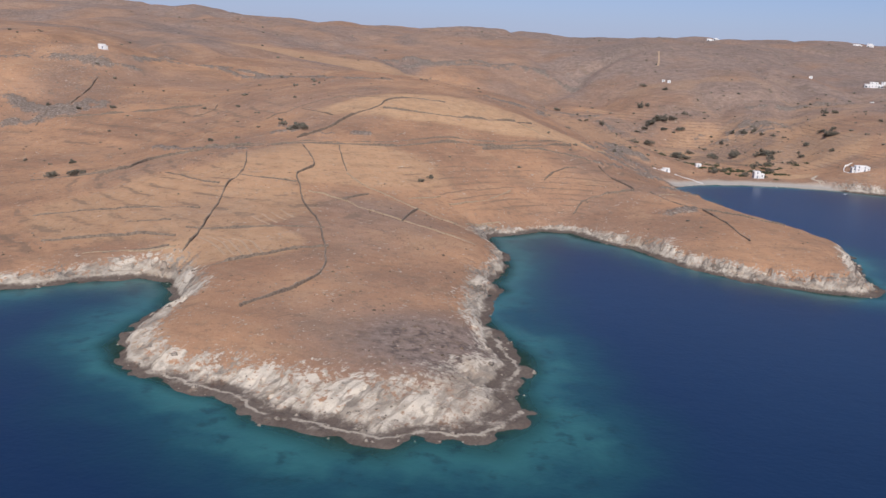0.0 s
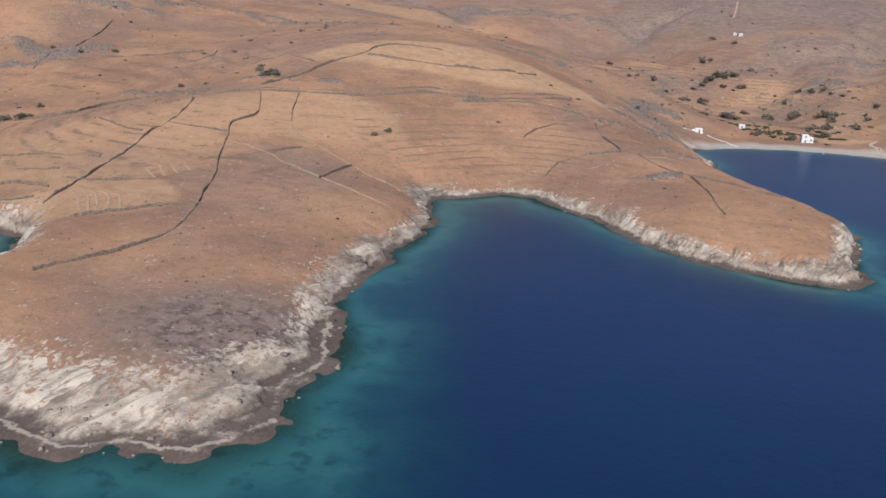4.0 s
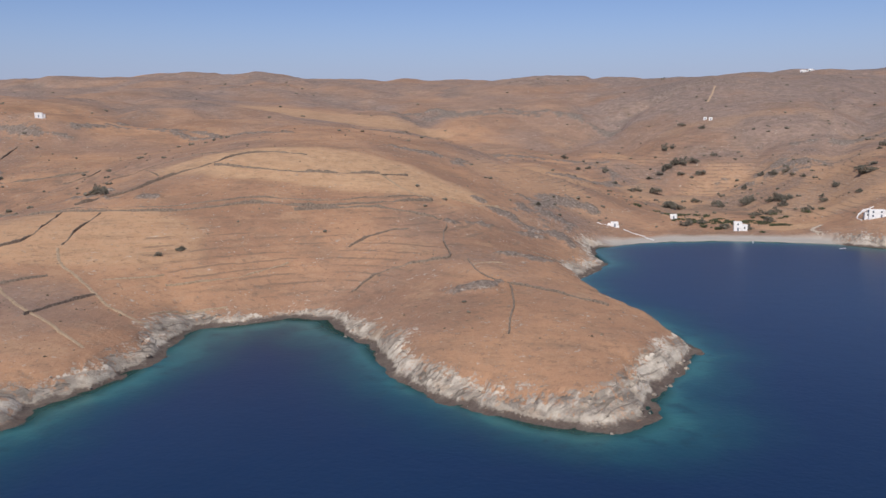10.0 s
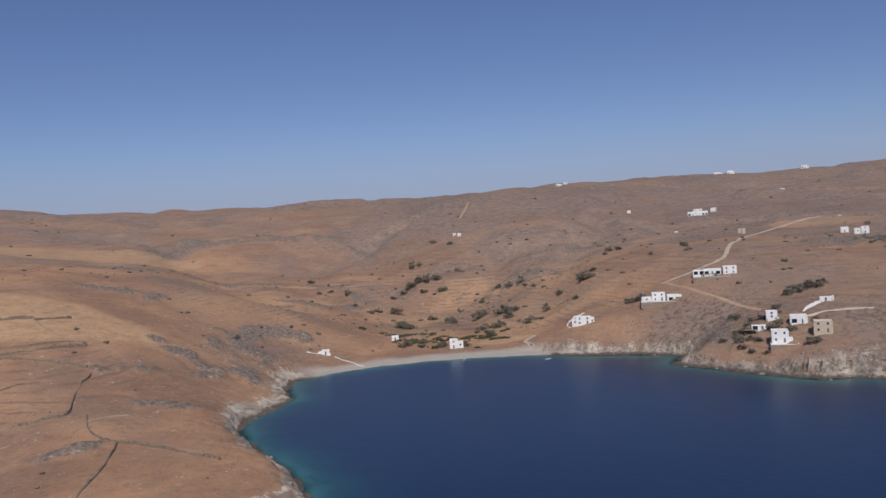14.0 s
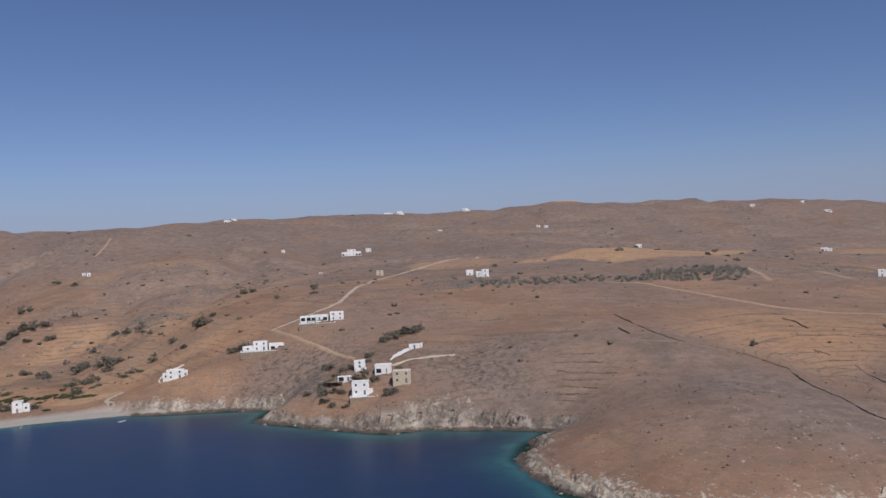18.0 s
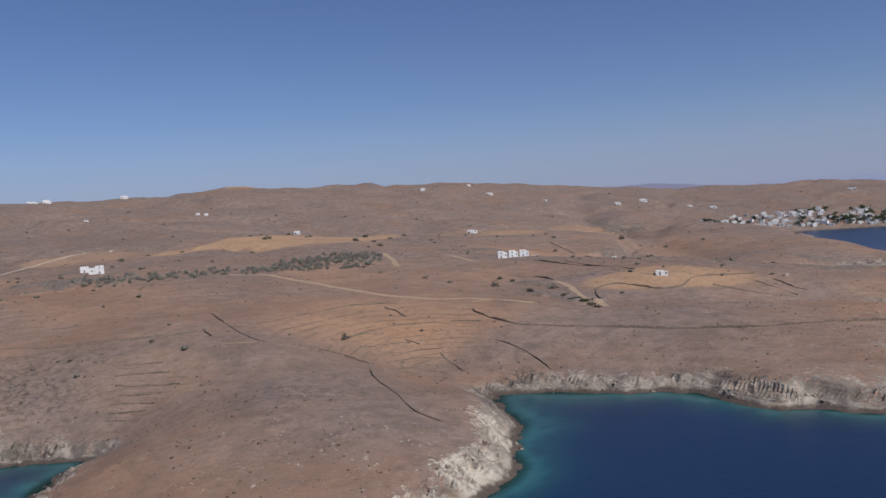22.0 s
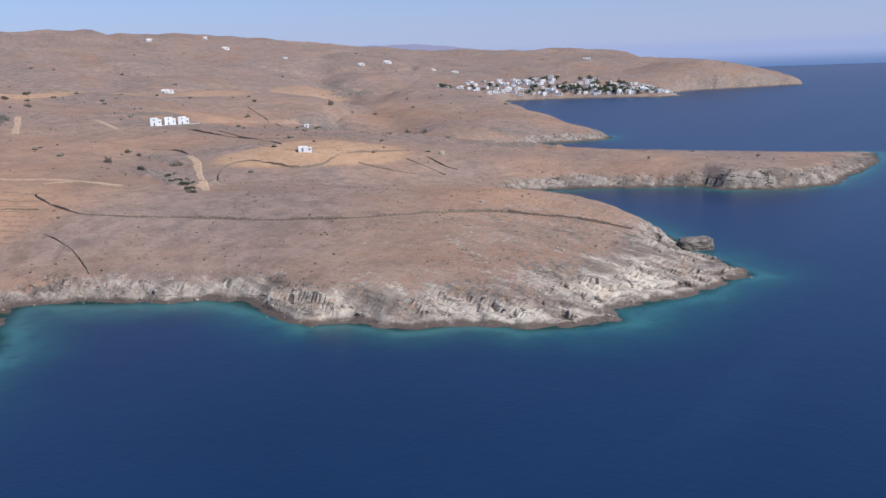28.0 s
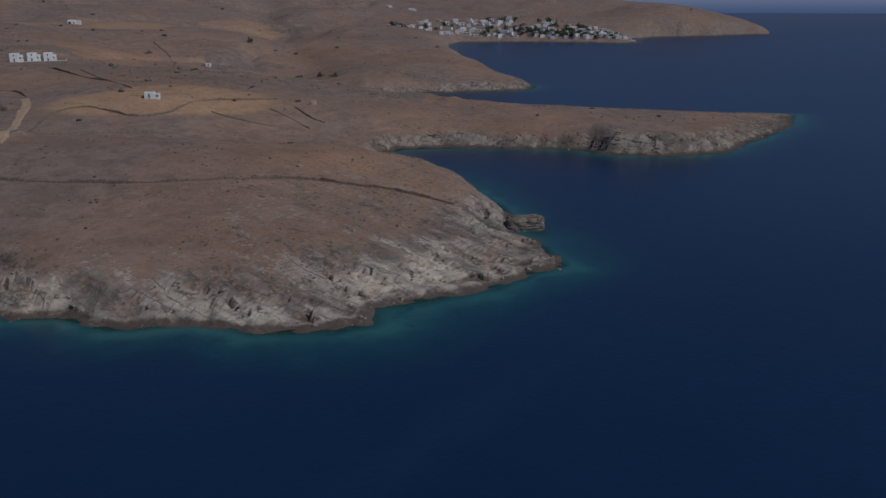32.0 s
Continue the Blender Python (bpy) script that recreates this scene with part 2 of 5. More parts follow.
COAST_BAY = [
    (196, 434), (187, 453), (173, 479), (162, 510), (156, 535), (163, 557), (170, 583), (164, 612), (163, 634),
    (181, 653), (207, 668), (236, 677), (265, 679), (290, 677), (309, 673), (329, 660), (355, 653), (381, 638),
    (368, 610), (382, 588), (397, 567), (414, 547), (430, 545), (444, 535), (459, 526), (473, 511)]
COAST_MIDDLE = [
    (452, 492), (440, 475), (437, 462), (435, 440), (434, 421), (434, 404), (441, 388), (456, 375), (475, 366),
    (497, 362), (520, 364), (541, 370), (555, 378), (573, 397), (590, 412), (604, 434), (622, 457)]
COAST_CAPE = [
    (634, 451), (645, 428), (655, 411), (664, 400), (666, 383), (659, 360), (657, 346), (665, 337), (669, 319),
    (681, 301), (685, 285), (692, 277), (704, 266), (714, 272), (726, 265), (745, 256), (761, 251), (776, 244),
    (793, 261), (798, 276), (818, 288), (834, 306), (851, 326), (866, 348), (876, 376), (886, 400)]
COAST_LONG_CAPE = [
    (904, 414), (920, 414), (931, 403), (945, 385), (957, 357), (969, 335), (974, 325), (966, 309), (977, 282),
    (1004, 259), (1040, 258), (1080, 254), (1125, 254), (1171, 261), (1166, 284), (1130, 322), (1096, 366),
    (1072, 420), (1064, 480), (1066, 540), (1074, 600)]
COAST_FAR = [
    (1086, 616), (1103, 605), (1112, 590), (1162, 563), (1203, 519), (1232, 500), (1256, 506), (1290, 556), (1330, 600),
    (1483, 741), (1618, 848), (1815, 966), (1905, 990), (1950, 930), (1985, 860), (1990, 800), (2000, 730), (2022, 700),
    (2110, 765), (2250, 755), (2370, 668), (2500, 588), (2590, 640), (2660, 800), (2900, 1060), (3500, 1420),
    (4600, 1750), (4600, 5200), (-3600, 5200)]
COAST = np.array(COAST_WEST + COAST_HEADLAND + COAST_COVE + COAST_BAY + COAST_MIDDLE + COAST_CAPE + COAST_LONG_CAPE
                 + COAST_FAR, float)

# ---- heights of the hills and slopes (x, y, z) ----
HILLS_WEST = [
    (-333, 824, 81), (-75, 425, 24), (81, 566, 33), (-103, 560, 37), (106, 480, 18.5), (-63, 487, 33), (-45, 578, 51),
    (-48, 337, 15), (-39, 291, 10.5), (-104, 452, 29), (-273, 895, 66), (-65, 405, 19), (70, 456, 6), (169, 370, 9),
    (-261, 807, 56), (-78, 640, 56), (-315, 673, 31), (-243, 520, 8), (-139, 333, 8), (-5, 222, 7), (-48, 217, 6.5),
    (-26, 306, 10), (157, 707, 13), (115, 877, 33), (-600, 500, 30), (-900, 900, 70)]
HILLS_BAY = [
    (217, 785, 4), (250, 735, 2.5), (300, 730, 4), (177, 696, 6), (247, 994, 35), (285, 1162, 72), (336, 699, 14),
    (389, 703, 26), (425, 712, 40), (409, 573, 15), (427, 570, 20), (481, 683, 36), (465, 795, 50), (607, 885, 56),
    (590, 1243, 80), (798, 1142, 80), (140, 560, 12), (130, 430, 13), (450, 900, 52), (350, 880, 38)]
HILLS_MIDDLE = [
    (557, 529, 27.5), (677, 520, 26.5), (636, 527, 17), (631, 499, 9.5), (478, 525, 12), (510, 450, 18), (487, 408, 11),
    (463, 423, 8), (538, 387, 8.7), (570, 450, 13), (496, 523, 15.7), (477, 519, 8.5), (665, 470, 16), (760, 783, 52), (815, 634, 32), (893, 702, 41), (812, 764, 47),
    (814, 587, 28.5), (848, 525, 30), (918, 479, 20.5), (862, 373, 12.5), (804, 302, 10), (701, 336, 9.5), (748, 373, 16), (809, 354, 16),
    (967, 327, 12), (951, 1137, 71), (1107, 981, 54), (1228, 914, 46), (690, 425, 12), (990, 430, 15), (737, 321, 11.4), (698, 316, 8.5),
    (678, 348, 9.7), (767, 296, 6.7), (793, 282, 5.5), (838, 335, 13)]
HILLS_VALLEY = [
    (742, 470, 22.5), (764, 452, 22), (788, 434, 20), (812, 416, 18), (837, 396, 15.5), (782, 509, 21), (825, 472, 14), (870, 450, 8), (905, 440, 9), (919, 666, 37),
    (1141, 675, 12), (1204, 562, 11.5), (1373, 952, 33), (1472, 899, 37), (144, 737, 28), (-122, 805, 68), (213, 920, 9),
    (299, 902, 14), (308, 737, 6), (129, 484, 17), (73, 541, 29.5), (189, 1150, 40), (271, 975, 29), (243, 1104, 52)]
HILLS_FAR = [
    (-120, 1432, 98), (-12, 1317, 86), (-260, 1034, 80), (-142, 1749, 139), (308, 1322, 113), (536, 1956, 155),
    (895, 1943, 146), (1294, 1885, 185), (-856, 1500, 112), (-510, 1700, 154), (-143, 2100, 148), (249, 1990, 150),
    (1430, 1860, 154), (1641, 2018, 188), (1994, 1985, 164), (2280, 1749, 118), (2583, 1982, 124), (2060, 1407, 72),
    (1600, 1200, 53), (1750, 1080, 30), (2389, 960, 62), (2484, 845, 65), (2520, 680, 31), (2050, 850, 18),
    (1180, 620, 18), (1180, 560, 9), (3833, 1891, 106), (3300, 2400, 80), (200, 4200, 117), (-2200, 2600, 121), (2000, 3600, 150)]
HILLS_SKYLINE = [
    (-1150, 1720, 142), (-960, 1750, 150), (-180, 1990, 146), (1100, 2080, 122), (720, 2000, 158), (500, 2380, 154),
    (2900, 1440, 90), (3100, 1400, 93), (1850, 2080, 165), (2830, 1130, 67), (930, 2500, 176), (1280, 2150, 176),
    (1500, 2080, 174), (2400, 1870, 137), (2740, 1500, 101), (40, 2110, 167), (4300, 1720, 43)]
SPOTS = np.array(HILLS_WEST + HILLS_BAY + HILLS_MIDDLE + HILLS_VALLEY + HILLS_FAR + HILLS_SKYLINE, float)

# ---- noise on a wrapped lattice ----
TABLE = np.random.RandomState(7).rand(256, 256)


def value_noise(x, y, shift=0):
    xi, yi = np.floor(x).astype(np.int64), np.floor(y).astype(np.int64)
    fx, fy = x - xi, y - yi
    fx, fy = fx * fx * (3 - 2 * fx), fy * fy * (3 - 2 * fy)
    a, b, c, d = xi + shift * 37 & 255, yi + shift * 91 & 255, xi + 1 + shift * 37 & 255, yi + 1 + shift * 91 & 255
    low = TABLE[a, b] * (1 - fx) + TABLE[c, b] * fx
    high = TABLE[a, d] * (1 - fx) + TABLE[c, d] * fx
    return (low * (1 - fy) + high * fy) * 2 - 1


def fractal(x, y, size, octaves=4, shift=0):
    total, gain = 0 * x, 1.0
    for n in range(octaves):
        turn = 0.6 * n
        u, v = x * math.cos(turn) - y * math.sin(turn), x * math.sin(turn) + y * math.cos(turn)
        total = total + gain * value_noise(u / size, v / size, shift + n)
        size, gain = size / 2, gain / 2
    return total / 1.8


def ramp(v, low, high):
    s = np.clip((v - low) / (high - low), 0, 1)
    return s * s * (3 - 2 * s)


def bump(x, y, cx, cy, rx, ry, turn=0.0):
    """A soft patch of 0 to 1 round a centre."""
    c, s = math.cos(math.radians(turn)), math.sin(math.radians(turn))
    u, v = (x - cx) * c + (y - cy) * s, (y - cy) * c - (x - cx) * s
    return np.exp(-((u / rx) ** 2 + (v / ry) ** 2))


def shore_distance(x, y):
    """Metres from the shoreline, positive on land."""
    near, inside = np.full(x.shape, 1e12), np.zeros(x.shape, bool)
    for (ax, ay), (bx, by) in zip(COAST, np.roll(COAST, -1, 0)):
        dx, dy = bx - ax, by - ay
        s = np.clip(((x - ax) * dx + (y - ay) * dy) / (dx * dx + dy * dy), 0, 1)
        np.minimum(near, (x - ax - s * dx) ** 2 + (y - ay - s * dy) ** 2, out=near)
        if ay != by:
            inside ^= ((ay > y) != (by > y)) & (x < dx * (y - ay) / (by - ay) + ax)
    return np.sqrt(near) * np.where(inside, 1, -1)


def plate(r2):
    return r2 * np.log(r2 + 1e-9)


def plate_weights():
    n, k = len(SPOTS), SPOTS[:, :2] / 1000
    a = np.zeros((n + 3, n + 3))
    a[:n, :n] = plate(((k[:, None] - k[None]) ** 2).sum(-1)) + 2e-4 * np.eye(n)
    a[:n, n:] = np.c_[np.ones(n), k]
    a[n:, :n] = a[:n, n:].T
    return np.linalg.solve(a, np.r_[SPOTS[:, 2], 0, 0, 0])


WEIGHTS = plate_weights()


def hill_height(x, y):
    k, n = SPOTS[:, :2] / 1000, len(SPOTS)
    u, v = x / 1000, y / 1000
    z = WEIGHTS[n] + WEIGHTS[n + 1] * u + WEIGHTS[n + 2] * v
    for (a, b), w in zip(k, WEIGHTS):
        z = z + w * plate((u - a) ** 2 + (v - b) ** 2)
    return z


# outcrops of grey rock inland
OUTCROPS = [(-200, 880, 150, 10, -6), (-60, 902, 120, 9, 4), (-330, 800, 50, 13, 10), (-300, 690, 32, 22, 20), (100, 1010, 120, 9, -5), (135, 650, 22, 30, 30), (120, 600, 40, 10, -35), (150, 600, 20, 24, 0),
            (-100, 540, 22, 6, 10), (0, 1290, 200, 14, 0), (160, 900, 60, 12, 40), (420, 1040, 110, 12, 12), (395, 625, 25, 30, 0), (-60, 520, 30, 5, 0), (1000, 470, 50, 20, -40),
            (960, 800, 60, 30, 0), (1130, 760, 90, 40, 30), (140, 500, 22, 7, 20), (330, 940, 60, 30, 0), (560, 800, 60, 40, 20), (60, 700, 40, 14, 0)]


# lines of crags along the slopes: width, places
CRAG_LINES = [
    (6, [(-427, 765), (-400, 775), (-358, 788), (-334, 796)]), (9, [(-303, 829), (-290, 866), (-240, 900), (-206, 902), (-173, 880), (-130, 800)]),
    (6, [(-130, 800), (-87, 725), (-48, 712)]), (14, [(-153, 1279), (-116, 1278), (-78, 1226)]), (9, [(-65, 1258), (20, 1311), (96, 1306), (156, 1256), (177, 1247)]),
    (13, [(-354, 701), (-317, 667), (-330, 646)]), (5, [(-186, 548), (-150, 510), (-115, 478), (-107, 487)]), (5, [(-111, 562), (-93, 551)]),
    (6, [(96, 544), (115, 562), (129, 571), (141, 583)]), (11, [(122, 628), (133, 690), (150, 713), (160, 710)]), (8, [(118, 439), (129, 442)]),
    (7, [(145, 1005), (180, 957), (173, 904)]), (12, [(931, 601), (987, 570), (1120, 598)]), (9, [(749, 539), (736, 498), (752, 500)]), (8, [(795, 601), (784, 554)]),
    (40, [(1682, 1258), (1535, 1062)]), (14, [(1173, 598), (1181, 560)])]


# ravines that drain the hills: width, depth, places
RAVINES = [
    (20, 7, [(262, 800), (251, 910), (218, 973), (200, 1100), (177, 1238), (130, 1400)]), (17, 6, [(322, 790), (339, 822), (383, 994), (444, 1111), (470, 1250)]),
    (26, 9, [(-190, 1400), (-63, 1226), (36, 1045), (120, 800)]), (16, 5, [(251, 910), (300, 960), (330, 1060)]), (40, 10, [(1840, 1424), (1535, 1083), (1208, 767), (1080, 660)]),
    (30, 8, [(700, 1500), (760, 1300), (880, 1150), (1000, 1060)]), (34, 9, [(1300, 1500), (1250, 1250), (1120, 1090)]), (24, 6, [(560, 1500), (545, 1250), (520, 1080)])]


# where the slopes are cut into terraces, and how high a step is
TERRACES = [(-140, 370, 60, 55, 20, 2.1), (-60, 380, 30, 26, 0, 2.0), (25, 470, 60, 28, 0, 2.2), (300, 860, 130, 100, 20, 2.6),
            (360, 760, 60, 50, 0, 2.0), (625, 535, 58, 48, 0, 1.6), (503, 535, 17, 28, 0, 1.5), (900, 560, 60, 50, 0, 1.3),
            (120, 800, 60, 90, 0, 2.0), (430, 610, 40, 45, 0, 1.6), (70, 490, 45, 26, 0, 2.2), (90, 545, 45, 26, 0, 2.5),
            (470, 590, 50, 42, 0, 1.7), (230, 1010, 110, 110, 0, 3.0), (-150, 430, 60, 45, 0, 2.6), (420, 790, 60, 60, 0, 2.4), (-200, 620, 90, 60, 0, 4.5)]


def strike(x, y):
    """Distances along and across the tilted beds, which swing round towards the east."""
    turn = np.radians(60 + 24 * ramp(x, 200, 700))
    u, v = x - 450, y - 400
    return u * np.cos(turn) + v * np.sin(turn), u * np.sin(turn) - v * np.cos(turn)


def blocks(u, v, size, shift):
    """Irregular blocks of rock: a tone of each block, the place within it, and the distance from its joints (all in block sizes)."""
    u, v = u / size, v / size
    iu, iv = np.floor(u).astype(np.int64), np.floor(v).astype(np.int64)
    first, second = np.full(u.shape, 9.0), np.full(u.shape, 9.0)
    tone, du, dv = 0 * u, 0 * u, 0 * u
    for i in (-1, 0, 1):
        for j in (-1, 0, 1):
            a, b = iu + i, iv + j
            x = a + TABLE[a + shift & 255, b & 255] - u
            y = b + TABLE[a + 91 & 255, b + shift & 255] - v
            r = np.hypot(x, y)
            win = r < first
            second = np.where(win, first, np.minimum(second, r))
            first, du, dv = np.where(win, r, first), np.where(win, x, du), np.where(win, y, dv)
            tone = np.where(win, TABLE[a + 17 & 255, b + 2 * shift & 255], tone)
    return tone, du, dv, second - first


def land(x, y):
    """Height, distance from the shore, and rock, terraced share, sand, outcrop, soft rock edge, block tone and painted
    shade of joints (0 to 1), and the count of terraces at places of the plan.
    """
    d = shore_distance(x, y)
    dry = d > -45
    if not dry.all():  # deep water: a plain sloping sea bed
        out = [-9 + 0.05 * (d + 45), d] + [np.zeros(x.shape) for _ in range(8)]
        if dry.any():
            for whole, piece in zip(out, land(x[dry], y[dry])):
                whole[dry] = piece
        return [np.maximum(out[0], -40)] + out[1:]
    far = ramp(np.hypot(x - 350, y), 900, 1800)
    d = d + (fractal(x, y, 14, 3, 3) * 3.2 + fractal(x, y, 3.2, 2, 5) * 0.9) * (1 + 2 * far) * (1 - 0.5 * bump(x, y, 0, 200, 100, 60))
    base = hill_height(x, y)
    base = base + fractal(x, y, 160, 4, 11) * (1.2 + 13 * far) * ramp(d, 20, 150)
    back = ramp(np.hypot(x - 350, y - 100), 620, 1000)
    carve = 0 * x
    fold = 1 - ramp(np.abs(fractal(x, y, 300, 3, 171)), 0.0, 0.16)
    base = base + back * ramp(d, 40, 200) * (7 * fractal(x, y, 340, 3, 175) - 7 * fold + 2.5 * fractal(x, y, 90, 3, 177))
    for wide, deep, line in RAVINES:
        for (ax, ay), (bx, by) in zip(line, line[1:]):
            dx, dy = bx - ax, by - ay
            k = np.hypot(x - (ax + bx) / 2, y - (ay + by) / 2) < math.hypot(dx, dy) / 2 + 2.2 * wide
            s = np.clip(((x[k] - ax) * dx + (y[k] - ay) * dy) / (dx * dx + dy * dy), 0, 1)
            gone = np.hypot(x[k] - ax - s * dx, y[k] - ay - s * dy) + wide * 0.6 * fractal(x[k], y[k], 60, 2, 173)
            carve[k] = np.maximum(carve[k], deep * np.exp(-(np.maximum(gone, 0) / wide) ** 2))
    base = np.maximum(base - carve, 2.2 + 0.01 * d)
    broad_z = base.copy()
    sand = ramp(d, -8, -1) * (1 - ramp(d + 4 * fractal(x, y, 18, 2, 27), 9, 13)) * ramp(y, 636, 650) * (1 - ramp(x + 5 * fractal(x, y, 8, 2, 29), 308, 312)) * ramp(x, 160, 176) * (1 - ramp(y, 705, 715))
    steep = np.clip(9.5 + 5 * fractal(x, y, 60, 2, 21), 4, 16) * (1 + 0.2 * bump(x, y, 720, 275, 80, 30)) * (1 - 0.5 * bump(x, y, 825, 315, 55, 45)) * (0.72 + 0.28 * ramp(x, 380, 480)) * (1 + 3 * bump(x, y, 2010, 860, 260, 260)) * (1 + 0.9 * bump(x, y, 0, 215, 70, 50)) * (1 + 2.4 * bump(x, y, 400, 600, 90, 90)) * (1 - 0.55 * bump(x, y, 985, 320, 40, 60))
    shelf = ramp(bump(x, y, -10, 195, 75, 45) + 0.7 * bump(x, y, 24, 260, 14, 70) + 0.4 * bump(x, y, 760, 255, 40, 20), 0.25, 0.7) * (4.8 + 2 * fractal(x, y, 20, 2, 25))
    rise = 1 - np.exp(-np.maximum(d - shelf, 0) / steep)
    z = base * (1 - ramp(-d, -2, 0)) * rise + 0.45 * ramp(d, -1, 2)
    # a dark cleft in the cliff of the long cape
    cleft = bump(x, y, 974, 312, 9, 13, 20)
    z = z + ramp(d, 1, 4) * (1 - ramp(d, 10, 22)) * (2.0 * bump(x, y, 990, 300, 28, 36) - 2.5 * cleft * (1 - ramp(d, 4, 8)))
    # strips of bare rock along the water, broader on the exposed points
    broad = 8.5 + 18 * far + 5 * (1 + 2 * far) * fractal(x, y, 45, 3, 31) + 17 * bump(x, y, 0, 195, 70, 26) + 8 * bump(x, y, 190, 345, 30, 26) + 20 * bump(x, y, 745, 285, 75, 45, -30) \
        + 5 * bump(x, y, 540, 375, 60, 20) + 12 * bump(x, y, 1080, 270, 120, 40) + 6 * bump(x, y, 1230, 520, 60, 50) - 2 * bump(x, y, 965, 340, 40, 60) - 2.5 * ramp(x, 850, 920) - 5 * bump(x, y, 60, 445, 60, 30) - 1 * bump(x, y, 345, 660, 70, 40) + 4 * bump(x, y, 425, 552, 60, 40)
    rock = 1 - ramp(d + 5 * fractal(x, y, 11, 3, 41), broad * 0.72, broad * 1.08)
    soft = (1 - ramp(d + 4 * fractal(x, y, 16, 3, 43), broad * 0.30, broad * 1.75) + 0.46 * bump(x, y, 765, 322, 80, 52) * ramp(d, 5, 12)) * (1 - sand) * (1 - 0.4 * far)
    rock = rock * (1 - sand) * (1 - 0.45 * far) * np.clip(0.84 + 0.7 * (1 - 0.8 * bump(x, y, 0, 200, 90, 45)) * fractal(x, y, 12, 3, 45), 0.35, 1)
    # tilted beds of rock, worn into ledges
    along, across = strike(x, y)
    u = across + 5 * fractal(x, y, 24, 3, 51)
    beds = np.abs((u / 5.2) % 1 - 0.35) + 0.5 * np.abs((u / 2.3 + 0.3 * fractal(x, y, 9, 2, 55)) % 1 - 0.4)
    crags = rock * ramp(d - 0.8 * shelf, -2, 5) * (1 - 0.55 * bump(x, y, 0, 205, 90, 45))
    gash = 1 - ramp(np.abs(fractal(across * 2.8, along, 17, 3, 63)), 0.0, 0.13)
    z = z + crags * (beds * 0.9 - 0.3 + 0.9 * fractal(x, y, 11, 3, 61) - 1.3 * gash * ramp(d, 3, 8) * (1 - ramp(x, 820, 900))) * np.clip(0.45 + base / 22, 0.4, 1.15)
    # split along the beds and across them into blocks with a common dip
    tone, crack_shade = 0 * x + 0.5, 0 * x
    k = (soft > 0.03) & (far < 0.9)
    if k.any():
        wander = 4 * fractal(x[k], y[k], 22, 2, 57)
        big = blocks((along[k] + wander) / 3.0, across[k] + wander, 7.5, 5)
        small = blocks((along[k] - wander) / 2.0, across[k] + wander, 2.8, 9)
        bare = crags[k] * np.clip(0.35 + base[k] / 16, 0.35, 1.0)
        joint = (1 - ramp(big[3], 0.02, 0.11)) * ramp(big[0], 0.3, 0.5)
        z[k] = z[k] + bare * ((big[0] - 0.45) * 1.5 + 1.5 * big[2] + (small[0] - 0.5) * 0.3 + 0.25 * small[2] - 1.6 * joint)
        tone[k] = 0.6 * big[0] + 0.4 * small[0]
        crack_shade[k] = np.maximum(joint, 0.35 * (1 - ramp(small[3], 0.03, 0.12)))
    # weathered ledges that follow the gently dipping beds
    q = (z + 0.08 * across + 0.9 * fractal(x, y, 20, 3, 58)) / 1.8
    w = q - np.floor(q)
    z = z + crags * ramp(d, 2, 5) * (ramp(w, 0.6, 1.0) - w) * 1.5
    # the painted shade also follows the steep faces of the ledges
    crack_shade = np.maximum(crack_shade, 0.55 * rock * ramp(w, 0.62, 0.72) * (1 - ramp(w, 0.8, 0.9)) * ramp(fractal(x, y, 9, 2, 59), -0.1, 0.25) * (1 - far))
    reef = rock * ramp(d, -7, -0.5) * (1 - ramp(d, 0.5, 7))
    z = z + reef * (0.25 + 1.0 * fractal(x, y, 5.5, 3, 66))
    # outcrops inland
    crop = 0 * x
    for cx, cy, rx, ry, turn in OUTCROPS:
        k = np.hypot(x - cx, y - cy) < 2 * max(rx, ry)
        crop[k] = np.maximum(crop[k], bump(x[k], y[k], cx, cy, rx, ry, turn))
    for wide, line in CRAG_LINES:
        for (ax, ay), (bx, by) in zip(line, line[1:]):
            dx, dy = bx - ax, by - ay
            k = np.hypot(x - (ax + bx) / 2, y - (ay + by) / 2) < math.hypot(dx, dy) / 2 + 2.2 * wide
            s = np.clip(((x[k] - ax) * dx + (y[k] - ay) * dy) / (dx * dx + dy * dy), 0, 1)
            crop[k] = np.maximum(crop[k], 0.95 * np.exp(-((x[k] - ax - s * dx) ** 2 + (y[k] - ay - s * dy) ** 2) / wide ** 2))
    crop = ramp(crop + 0.75 * fractal(x, y, 9, 3, 131) * ramp(crop, 0.1, 0.4), 0.5, 0.85) * (1 - rock) * ramp(d, 6, 16)
    z = z + crop * (1.0 + 2.2 * np.abs(fractal(x, y, 6, 3, 135))) * (1 + far)
    # rough ground
    z = z + (1 - rock) * ramp(d, 4, 20) * (fractal(x, y, 26, 3, 71) * 0.8 + fractal(x, y, 5, 3, 75) * 0.28) * (1 - sand)
    # terraces
    riser, taken, levels = 0 * x, 0 * x, 0 * x
    for cx, cy, rx, ry, turn, step in TERRACES:
        k = np.hypot(x - cx, y - cy) < 1.45 * max(rx, ry)
        if not k.any():
            continue
        u, v = x[k], y[k]
        m = ramp(bump(u, v, cx, cy, rx, ry, turn) + 0.18 * fractal(u, v, 30, 2, 81), 0.3, 0.5) * (1 - rock[k]) * (1 - taken[k])
        taken[k] = np.maximum(taken[k], m)
        q = (broad_z[k] + 0.8 * fractal(u, v, 45, 2, 85)) / step
        w = q - np.floor(q)
        z[k] = z[k] + m * (ramp(w, 0.7, 0.98) - w) * step * 0.3
